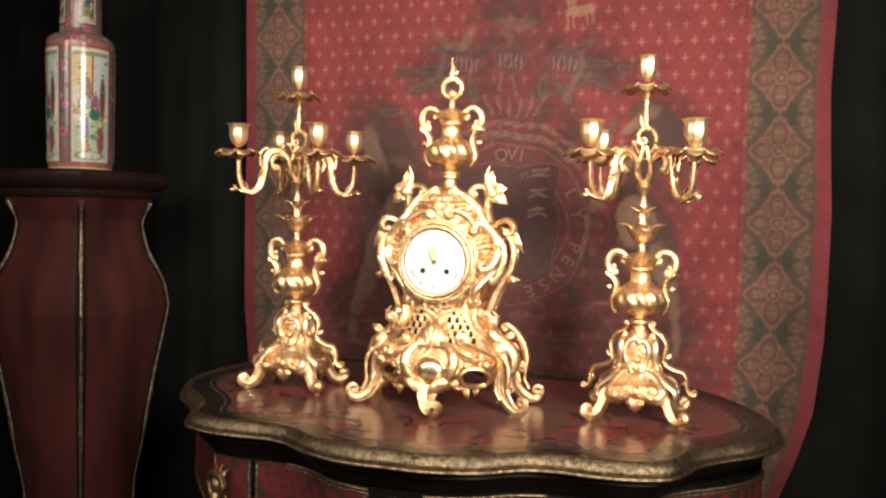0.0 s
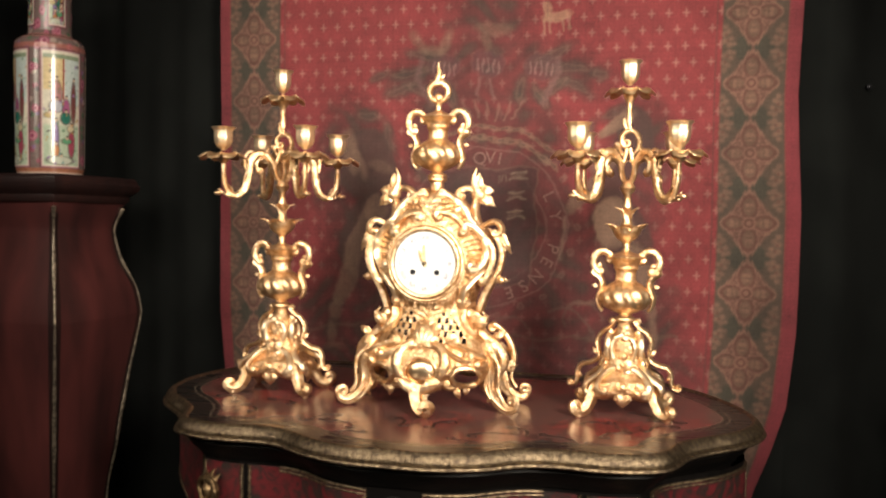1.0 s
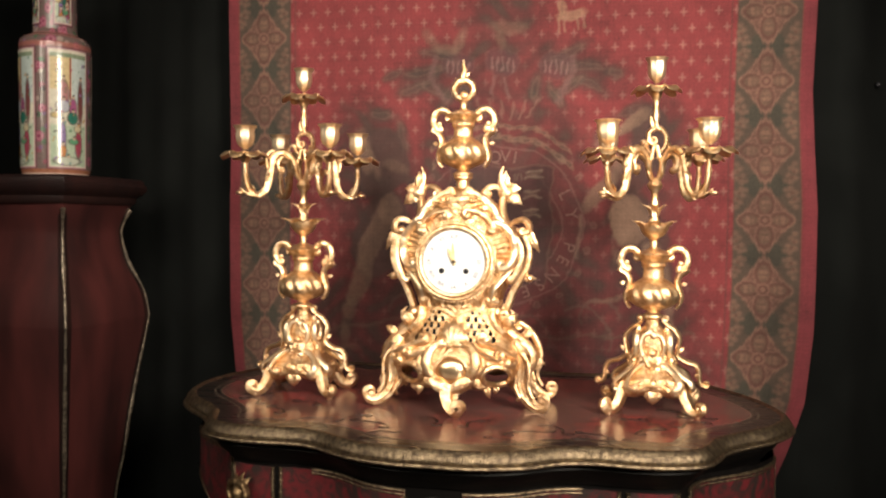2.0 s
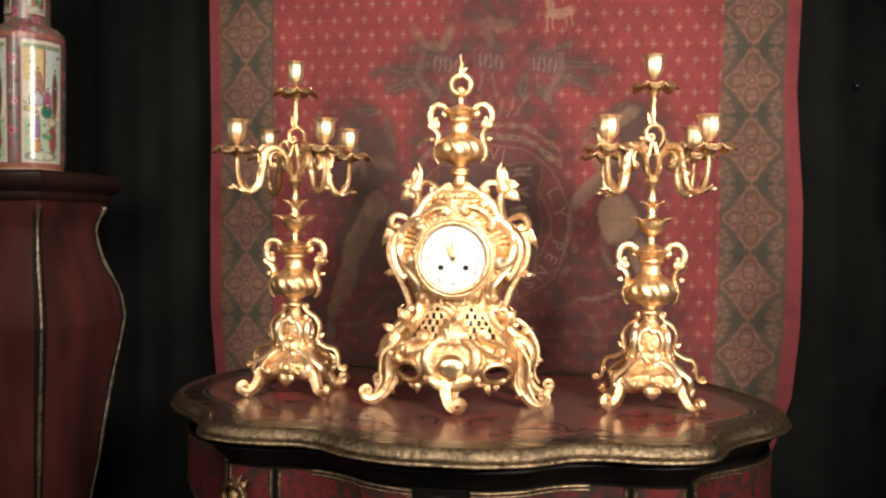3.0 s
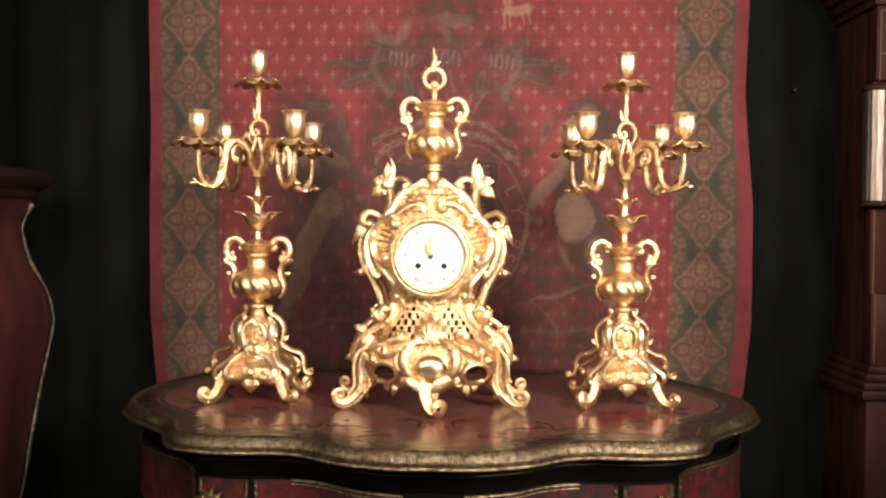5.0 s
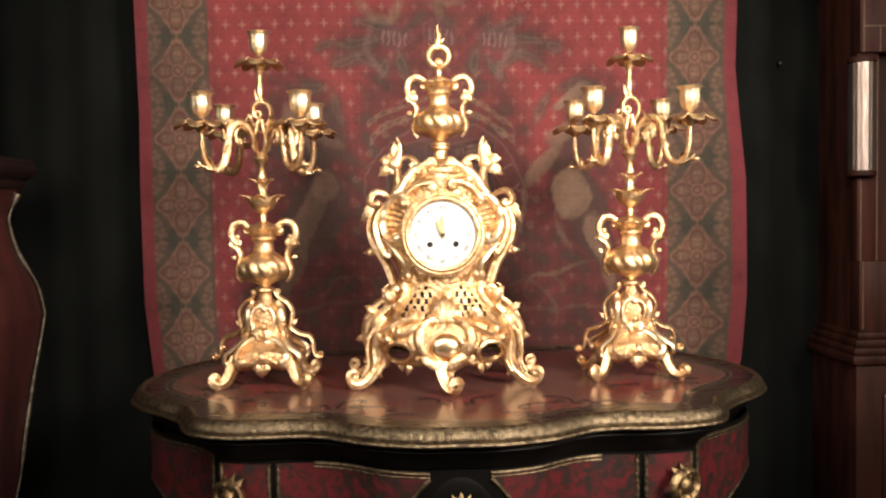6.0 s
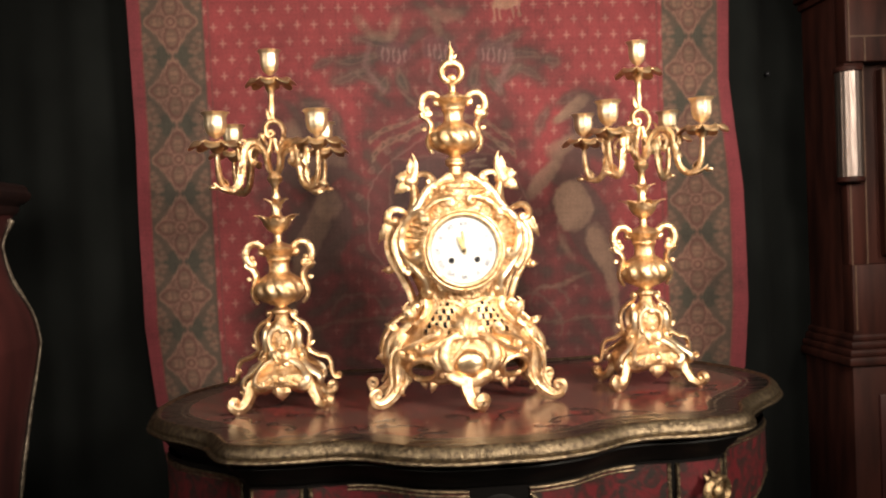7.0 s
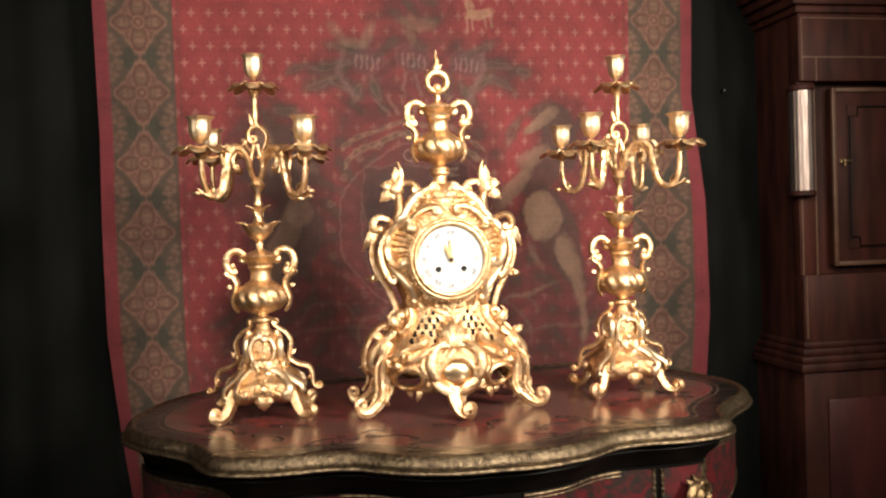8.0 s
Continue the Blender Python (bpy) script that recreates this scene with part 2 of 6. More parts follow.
# ---- the room ----
bm = bmesh.new(); box(bm, -3.3, 2.5, -2.6, 2.5, -0.1, 0.0)
tagged(part("floor", bm, FLOOR_WOOD, smooth=False), "dark wooden floorboards", "floor", kind="structure")
# unseen ceiling and walls, added to close the room and bounce lamp light
bm = bmesh.new(); box(bm, -3.3, 2.5, -2.6, 2.5, 2.7, 2.8)
tagged(part("ceiling", bm, PLASTER, smooth=False), "unseen warm plaster ceiling, added to bounce light", "ceiling", kind="structure")
for nm, dims in (("wall_north", (-3.3, 2.5, 2.4, 2.5, 0, 2.7)), ("wall_south", (-3.3, 2.5, -2.6, -2.5, 0, 2.7)),
                 ("wall_west", (-3.3, -3.2, -2.5, 2.4, 0, 2.7)), ("wall_east", (2.4, 2.5, -2.5, 2.4, 0, 2.7))):
    bm = bmesh.new(); box(bm, *dims)
    tagged(part(nm, bm, PLASTER, smooth=False), "unseen warm plaster wall, added to close the room and bounce light", "wall", kind="structure")


def black_curtain():
    bm = bmesh.new()
    cols = []
    xs = np.arange(-3.1, 2.31, 0.02)
    for x in xs:
        deep = 1.985 + 0.17 / (1 + math.exp(-(x - 0.44) / 0.03)) + 0.12 / (1 + math.exp((x + 1.45) / 0.1))
        fold = 0.008 * math.sin(x * 31 + 1.4 * math.sin(x * 7)) + 0.004 * math.sin(x * 57 + 2)
        if -1.2 < x < 0.34:
            fold *= 0.4
        col = []
        for z in np.linspace(0.0, 2.69, 12):
            k = 1.25 - 0.35 * z / 2.7
            col.append((bm.verts.new((x, deep + fold * k, z)), bm.verts.new((x, deep + 0.006 + fold * k, z))))
        cols.append(col)
    for a, b in zip(cols, cols[1:]):
        for i in range(11):
            bm.faces.new((a[i][0], b[i][0], b[i + 1][0], a[i + 1][0]))
            bm.faces.new((a[i][1], a[i + 1][1], b[i + 1][1], b[i][1]))
    ob = part("backdrop_curtain", bm, DRAPE)
    tagged(ob, "black velvet curtain hanging in soft folds", "curtain")


black_curtain()


# ---- tapestry ----
TX = -0.43      # the middle of the table and the tapestry
RING = (0.007, 1.126)   # the middle of the motto ring on the cloth


def soft(d, w=0.0025):
    """1 inside (d < 0), 0 outside, with a soft edge."""
    return np.clip(0.5 - d / (2 * w), 0, 1)


def oval(U, Z, u, z, a, b, turn=0.0):
    c, s = math.cos(radians(turn)), math.sin(radians(turn))
    p, q = (U - u) * c + (Z - z) * s, -(U - u) * s + (Z - z) * c
    return (np.sqrt((p / a) ** 2 + (q / b) ** 2) - 1) * min(a, b)


def strip(U, Z, pts, w):
    """Distance from a thick broken line."""
    d = np.full(U.shape, 9.0)
    for (u0, z0), (u1, z1) in zip(pts, pts[1:]):
        du, dz = u1 - u0, z1 - z0
        t = np.clip(((U - u0) * du + (Z - z0) * dz) / (du * du + dz * dz), 0, 1)
        d = np.minimum(d, np.hypot(U - u0 - t * du, Z - z0 - t * dz))
    return d - w


def woven_design(U, Z, rng):
    """Colours of the weave: crimson field with sprigs, patterned side bands, faded heraldic shapes."""
    col = np.zeros(U.shape + (3,))

    def lay(mask, c, k=1.0):
        m = (mask * k)[..., None]
        col[:] = col * (1 - m) + np.array(c) * m

    lay(np.ones(U.shape), (0.196, 0.030, 0.034))
    # sprigs, row by row, every second row shifted
    px, pz = 0.0380, 0.0372
    row = np.floor(Z / pz)
    u = (U + (row % 2) * px / 2) % px - px / 2
    z = Z % pz - pz / 2
    sprig = np.minimum(np.maximum(np.abs(u) - 0.0030 * (1 - np.abs(z) / 0.014), np.abs(z) - 0.0100), np.maximum(np.abs(u) - 0.0080, np.abs(z) - 0.0030 * (1 - np.abs(u) / 0.012)))
    lay(soft(sprig, 0.0018), (0.34, 0.165, 0.14), 0.60)
    # the woven figures wander a little, as worn threads do
    G, V = U, Z
    U = G + 0.0012 * np.sin(V * 190 + 4 * np.sin(G * 83)) + 0.0010 * np.sin(G * 260 + V * 140) + 0.004 * np.sin(V * 47 + 2)
    Z = V + 0.0012 * np.sin(G * 175 + 4 * np.sin(V * 91)) + 0.0010 * np.sin(V * 240 - G * 160) + 0.004 * np.sin(G * 53)
    # the mass of faded mantling in the middle
    cloud = np.zeros(U.shape)
    for a, b, c, d, r in ((0.0, 1.30, 0.21, 0.20, 0), (0.02, 1.07, 0.25, 0.24, 0), (0.0, 1.50, 0.20, 0.09, 0), (-0.30, 1.20, 0.13, 0.24, 12),
                          (0.31, 1.12, 0.09, 0.25, -14), (0.0, 0.80, 0.50, 0.13, 0), (-0.30, 0.98, 0.12, 0.15, 0), (0.36, 1.32, 0.07, 0.10, 0),
                          (-0.17, 1.49, 0.08, 0.05, 20), (0.21, 1.49, 0.08, 0.05, -20), (0.0, 1.62, 0.10, 0.07, 0), (-0.02, 1.42, 0.17, 0.13, 0), (0.30, 0.92, 0.16, 0.14, 0), (-0.32, 0.90, 0.16, 0.12, 0)):
        cloud = np.maximum(cloud, soft(oval(U, Z, a, b, c, d, r), 0.025))
    wob = 0.35 + 0.65 * np.sin(U * 43 + 3 * np.sin(Z * 31)) * np.sin(Z * 51 + 2 * np.sin(U * 37))
    lay(np.clip(cloud * (0.66 + 0.42 * wob), 0, 1), (0.066, 0.022, 0.021), 0.95)
    lay(np.clip(cloud * np.clip(wob * 1.6 - 0.85, 0, 1), 0, 1), (0.058, 0.044, 0.034), 0.6)
    # leafy sprays, blue green
    for sgn in (-1, 1):
        for a, b, l, t in ((0.15, 1.535, 0.055, 20), (0.19, 1.50, 0.060, -5), (0.205, 1.462, 0.050, -25), (0.16, 1.455, 0.045, 30),
                           (0.27, 1.488, 0.022, -20), (0.13, 1.435, 0.030, -60), (0.085, 1.45, 0.035, 75), (0.30, 1.395, 0.035, 15),
                           (0.24, 1.345, 0.040, 70)):
            lay(soft(oval(U, Z, sgn * a, b, l, 0.014, sgn * t), 0.006), (0.058, 0.044, 0.036), 0.64)
            lay(soft(np.abs(oval(U, Z, sgn * a, b, l * 0.75, 0.007, sgn * t)) - 0.0012, 0.0015), (0.17, 0.085, 0.065), 0.45)
    # the three helms with their bars
    for a, b in ((-0.108, 1.513), (0.0, 1.517), (0.128, 1.508)):
        lay(soft(oval(U, Z, a, b, 0.040, 0.030)), (0.085, 0.042, 0.046), 0.45)
        for k in range(5):
            uu = a - 0.026 + 0.013 * k
            lay(soft(strip(U, Z, [(uu, b + 0.012 - 0.06 * abs(k - 2) ** 2 * 0.02), (uu + 0.002, b - 0.018)], 0.0022), 0.0018), (0.25, 0.145, 0.13), 0.50)
        lay(soft(np.abs(oval(U, Z, a, b, 0.041, 0.033)) - 0.0016, 0.002), (0.20, 0.11, 0.10), 0.15)
    for sgn in (-1, 1):
        lay(soft(strip(U, Z, [(sgn * 0.165, 1.53), (sgn * 0.172, 1.49), (sgn * 0.150, 1.45), (sgn * 0.135, 1.425)], 0.007), 0.004), (0.19, 0.095, 0.09), 0.43)
        lay(soft(strip(U, Z, [(sgn * 0.02, 1.44), (sgn * 0.012, 1.48)], 0.004), 0.003), (0.20, 0.11, 0.10), 0.43)
    # crests above
    for a, b, c, d, r in ((-0.17, 1.575, 0.012, 0.035, 30), (-0.10, 1.575, 0.012, 0.035, -30), (-0.135, 1.55, 0.03, 0.012, 0), (0.02, 1.60, 0.045, 0.016, 0),
                          (0.0, 1.57, 0.012, 0.02, 0)):
        lay(soft(oval(U, Z, a, b, c, d, r), 0.004), (0.17, 0.105, 0.075), 0.43)
    # pale plain patch of the crest, on four thin supports
    lay(soft(oval(U, Z, 0.165, 1.625, 0.034, 0.012)), (0.34, 0.20, 0.13), 0.61)
    lay(soft(oval(U, Z, 0.140, 1.645, 0.010, 0.020, 10)), (0.34, 0.20, 0.13), 0.58)
    for k in (0.138, 0.150, 0.182, 0.196):
        lay(soft(strip(U, Z, [(k, 1.62), (k + 0.003, 1.588)], 0.0025), 0.0018), (0.32, 0.19, 0.13), 0.54)
    # crown with an arched band of pierced links
    for k in range(7):
        uu = -0.06 + 0.02 * k
        lay(soft(strip(U, Z, [(uu, 1.385), (uu * 1.5, 1.425)], 0.0028), 0.002), (0.20, 0.11, 0.085), 0.47)
    for rad, w in ((0.235, 0.007), (0.262, 0.005)):
        d = np.abs(np.hypot(U - 0.0, Z - 1.105) - rad) - w
        m = soft(d, 0.002) * (Z > 1.20) * (np.abs(U) < 0.17)
        lay(m, (0.20, 0.125, 0.085), 0.50)
        ang = np.arctan2(U, Z - 1.105)
        link = np.abs((ang / 0.115) % 1 - 0.5) < 0.27
        lay(m * link * soft(d + w * 0.55, 0.0015), (0.05, 0.02, 0.02), 0.58)
    # ring that carries the motto, with a rope of rings outside it
    du, dz = U - RING[0], Z - RING[1]
    far = np.hypot(du, dz)
    lay(soft(np.abs(far - 0.165) - 0.024, 0.003), (0.095, 0.026, 0.026), 0.55)
    for rad in (0.140, 0.190):
        lay(soft(np.abs(far - rad) - 0.0018, 0.0018), (0.19, 0.10, 0.085), 0.5)
    for k in range(22):
        a = 2 * math.pi * (k + 0.5) / 22
        d = np.hypot(du - 0.211 * math.sin(a), dz - 0.211 * math.cos(a))
        lay(soft(np.abs(d - 0.0065) - 0.0020, 0.002), (0.165, 0.098, 0.076), 0.5)
        lay(soft(d - 0.0025, 0.0015), (0.165, 0.098, 0.076), 0.4)
    lay(soft(strip(U, Z, [(0.190, 1.148), (0.187, 1.053)], 0.0045), 0.003), (0.20, 0.125, 0.095), 0.55)
    # shield with rows of faded charges in its quarters
    half = 0.124 - 0.35 * np.clip(1.09 - Z, 0, 1) ** 1.3
    lay(soft(np.maximum(np.abs(U) - half, np.maximum(Z - 1.268, 0.985 - Z)), 0.004), (0.054, 0.024, 0.024), 0.7)
    lay(soft(np.maximum(np.abs(U + 0.06) - 0.052, np.abs(Z - 1.20) - 0.058), 0.004), (0.048, 0.036, 0.032), 0.35)
    lay(soft(np.maximum(np.abs(U - 0.060) - 0.050, np.abs(Z - 1.07) - 0.048), 0.004), (0.046, 0.034, 0.031), 0.35)
    for c0, c1 in ((0.079, 1.247), (0.080, 1.200), (0.074, 1.155), (-0.075, 1.10), (-0.075, 1.06), (-0.075, 1.02)):
        for sg, ln in ((-1, 0.021), (1, 0.017)):
            lay(soft(strip(U, Z, [(c0 - ln, c1 + sg * 0.0075), (c0, c1 + sg * 0.0055), (c0 + ln, c1 + sg * 0.0085)], 0.0024), 0.002), (0.23, 0.165, 0.12), 0.62)
        lay(soft(strip(U, Z, [(c0 - 0.016, c1 - 0.001), (c0 + 0.012, c1 + 0.001)], 0.0016), 0.0016), (0.20, 0.14, 0.10), 0.45)
    for k in (0.040, 0.048, 0.032):
        lay(soft(strip(U, Z, [(k, 1.252), (k + 0.001, 1.238)], 0.0015), 0.0015), (0.20, 0.14, 0.10), 0.5)
    lay(soft(np.abs(np.maximum(np.abs(U) - half, np.maximum(Z - 1.268, 0.985 - Z))) - 0.002, 0.002), (0.19, 0.11, 0.08), 0.3)
    # scrolling mantling lines among the ground below the ring
    for c0, c1, ra, w0, w1 in ((0.245, 0.905, 0.048, -1.9, 1.4), (0.19, 0.86, 0.075, -0.4, 1.9), (-0.21, 0.90, 0.06, -1.5, 1.5), (-0.10, 0.87, 0.05, -2.2, 0.6), (0.06, 0.85, 0.06, -1.2, 1.9)):
        an = np.arctan2(U - c0, Z - c1)
        lay(soft(np.abs(np.hypot(U - c0, Z - c1) - ra) - 0.0035, 0.003) * (an > w0) * (an < w1), (0.120, 0.072, 0.056), 0.5)
    # plain rounded patches of the supporters, tan on brown
    tan, brown = (0.200, 0.118, 0.084), (0.062, 0.033, 0.029)
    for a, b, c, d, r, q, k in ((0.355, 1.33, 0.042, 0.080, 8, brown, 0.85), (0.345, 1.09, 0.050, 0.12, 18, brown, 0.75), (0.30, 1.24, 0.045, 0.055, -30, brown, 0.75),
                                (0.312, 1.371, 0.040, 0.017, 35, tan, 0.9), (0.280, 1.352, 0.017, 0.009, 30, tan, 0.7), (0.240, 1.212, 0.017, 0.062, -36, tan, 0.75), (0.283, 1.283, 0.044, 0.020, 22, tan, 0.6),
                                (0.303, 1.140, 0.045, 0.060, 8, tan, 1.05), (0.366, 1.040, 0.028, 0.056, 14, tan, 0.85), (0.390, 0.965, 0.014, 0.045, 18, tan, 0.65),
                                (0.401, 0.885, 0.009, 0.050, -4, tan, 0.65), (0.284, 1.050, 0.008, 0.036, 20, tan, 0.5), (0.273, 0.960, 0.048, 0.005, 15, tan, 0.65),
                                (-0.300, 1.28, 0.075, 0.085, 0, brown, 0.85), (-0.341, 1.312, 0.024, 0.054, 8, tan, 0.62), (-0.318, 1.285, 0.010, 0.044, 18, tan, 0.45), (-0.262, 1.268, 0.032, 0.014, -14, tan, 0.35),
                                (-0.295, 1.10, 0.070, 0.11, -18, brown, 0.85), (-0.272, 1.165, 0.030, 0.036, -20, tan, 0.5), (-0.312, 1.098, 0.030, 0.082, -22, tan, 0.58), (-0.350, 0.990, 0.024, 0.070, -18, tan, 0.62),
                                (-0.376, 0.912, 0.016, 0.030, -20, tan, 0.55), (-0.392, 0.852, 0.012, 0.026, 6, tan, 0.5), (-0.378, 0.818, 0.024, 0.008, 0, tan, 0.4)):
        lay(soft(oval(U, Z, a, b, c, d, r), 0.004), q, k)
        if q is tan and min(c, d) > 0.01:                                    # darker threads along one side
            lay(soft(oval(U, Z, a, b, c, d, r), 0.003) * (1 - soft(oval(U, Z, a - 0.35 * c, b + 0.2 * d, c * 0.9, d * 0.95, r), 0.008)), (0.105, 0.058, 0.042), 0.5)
    lay(soft(strip(U, Z, [(-0.45, 0.86), (-0.2, 0.90), (0.1, 0.86), (0.45, 0.88)], 0.004), 0.003), (0.12, 0.07, 0.05), 0.5)
    U, Z = G, V
    # side bands with linked medallions
    A = np.abs(U)
    lay(soft(np.abs(A - 0.604) - 0.069, 0.003), (0.074, 0.050, 0.037))
    pitch = 0.1560
    v = (Z - np.where(U > 0, 1.456, 1.4395) + pitch / 2) % pitch - pitch / 2
    w = A - 0.604
    ln, rust, moss = (0.190, 0.100, 0.072), (0.098, 0.036, 0.029), (0.040, 0.038, 0.028)
    w = w + 0.003 * np.sign(U)
    dia = np.abs(w) / 0.058 + np.abs(v) / 0.078
    e, f = np.abs(w), pitch / 2 - np.abs(v)
    lay(soft((e / 0.050 + f / 0.056 - 1) * 0.03, 0.003) * soft(0.004 - e, 0.001), moss, 0.75)      # dark triangles between the points
    for p, q, ra in ((0.050, 0.008, 0.0065), (0.060, 0.016, 0.0065), (0.047, 0.022, 0.0060), (0.061, 0.032, 0.0070), (0.040, 0.010, 0.0045), (0.052, 0.038, 0.0060), (0.060, 0.048, 0.0060)):
        lay(soft(np.hypot(e - p, f - q) - ra, 0.003), (0.172, 0.094, 0.067), 0.7)                  # leafy corners
    for p, q in ((0.054, 0.017), (0.058, 0.030)):
        lay(soft(np.hypot(e - p, f - q) - 0.003, 0.002), rust, 0.7)
    lay(soft((dia - 1) * 0.045, 0.004), (0.142, 0.068, 0.051), 0.85)
    step = 0.035 * np.sign(np.sin(np.abs(w) * 420)) - 0.05 * np.cos(4 * np.arctan2(v, w)) * (np.abs(w) > 0.008)
    lay(soft(np.abs(dia - 0.97 + step) * 0.045 - 0.0020, 0.002), ln, 0.8)
    lay(soft(np.abs(dia - 0.86 + step) * 0.045 - 0.0014, 0.002), rust, 0.7)
    lace = np.sin(w * 520 + 1.2 * np.sin(v * 300)) * np.sin(v * 470 + 1.2 * np.sin(w * 260))
    lay(soft((dia - 0.80) * 0.045, 0.003) * np.clip(lace * 2.2 - 0.4, 0, 1), ln, 0.65)
    lay(soft((dia - 0.80) * 0.045, 0.003) * np.clip(-lace * 2.2 - 0.6, 0, 1), rust, 0.5)
    petal = np.minimum(oval(e, np.abs(v), 0.031, 0, 0.020, 0.014), oval(e, np.abs(v), 0, 0.036, 0.015, 0.023))
    lay(soft(petal, 0.002), (0.122, 0.070, 0.048), 0.8)
    lay(soft(np.abs(petal) - 0.0020, 0.002), rust, 0.85)
    lay(soft(np.abs(petal - 0.0055) - 0.0013, 0.002), ln, 0.6)
    lay(soft(np.minimum(np.hypot(e - 0.035, np.abs(v) - 0.004), np.hypot(e - 0.004, np.abs(v) - 0.040)) - 0.0048, 0.002), ln, 0.8)
    lay(soft(np.minimum(oval(e, v, 0.024, 0, 0.0025, 0.007), oval(w, np.abs(v), 0, 0.028, 0.007, 0.0025)), 0.002), ln, 0.6)
    near = np.hypot(w, v)
    lay(soft(near - 0.0150, 0.002), ln, 0.75)
    lay(soft(np.abs(near - 0.0078) - 0.0022, 0.0018), rust, 0.9)
    lay(soft(np.abs(A - 0.523) - 0.002, 0.0015), (0.10, 0.035, 0.032), 0.6)
    # selvedge
    lay(soft(0.676 - A, 0.002), (0.185, 0.027, 0.037))
    # fading and uneven dye
    big = np.sin(U * 5.1 + 1) * np.sin(Z * 6.3) * 0.05 + np.sin(U * 13 + 2 * np.sin(Z * 9)) * 0.04
    for cell, amp in ((0.05, 0.045), (0.016, 0.04)):                         # rubbed and faded patches
        n1, n2 = int(2.0 / cell) + 3, int(1.6 / cell) + 3
        g = rng.normal(0, 1, (n1, n2))
        p, q = Z / cell % (n1 - 2), (U + 0.75) / cell % (n2 - 2)
        i, j = p.astype(int), q.astype(int)
        p, q = p - i, q - j
        p, q = p * p * (3 - 2 * p), q * q * (3 - 2 * q)
        big = big + amp * (g[i, j] * (1 - p) * (1 - q) + g[i + 1, j] * p * (1 - q) + g[i, j + 1] * (1 - p) * q + g[i + 1, j + 1] * p * q)
    warp = rng.normal(0, 0.022, (1, U.shape[1])) + rng.normal(0, 0.022, (U.shape[0], 1)) + rng.normal(0, 0.05, U.shape)
    return np.clip(col * (0.62 + big + warp)[..., None], 0.002, 1)


def grid_mesh(name, X, Y, Z, col, material):
    h, w = X.shape
    me = bpy.data.meshes.new(name)
    me.vertices.add(h * w)
    me.vertices.foreach_set("co", np.stack([X, Y, Z], -1).astype(np.float32).ravel())
    i = (np.arange(h - 1)[:, None] * w + np.arange(w - 1)[None, :]).ravel()
    quads = np.stack([i, i + 1, i + w + 1, i + w], -1)
    me.loops.add(quads.size)
    me.polygons.add(len(quads))
    me.polygons.foreach_set("loop_start", np.arange(len(quads)) * 4)
    me.loops.foreach_set("vertex_index", quads.ravel())
    me.update(calc_edges=True)
    at = me.color_attributes.new("dye", "FLOAT_COLOR", "POINT")
    at.data.foreach_set("color", np.concatenate([col, np.ones((h, w, 1))], -1).astype(np.float32).ravel())
    me.polygons.foreach_set("use_smooth", [True] * len(quads))
    me.materials.append(material)
    return new(name, me)


def tapestry_sheet(x, z):
    """The hanging cloth's surface: gentle waves, edges that turn back."""
    u = x - TX
    wave = 0.004 * np.sin(u * 9 + 0.8) + 0.003 * np.sin(u * 21 + z * 3) + 0.006 * np.clip((1.0 - z) / 0.6, 0, 1) * np.sin(u * 14)
    lift = np.interp(z, [0.55, 0.75, 1.00, 1.17, 1.31, 1.43], [0.12, 0.10, 0.062, 0.050, 0.024, 0.0])   # one lower edge stands off the curtain
    return 1.906 + wave * 0.8 - lift * np.clip((u - 0.5) / 0.2, 0, 1) ** 2


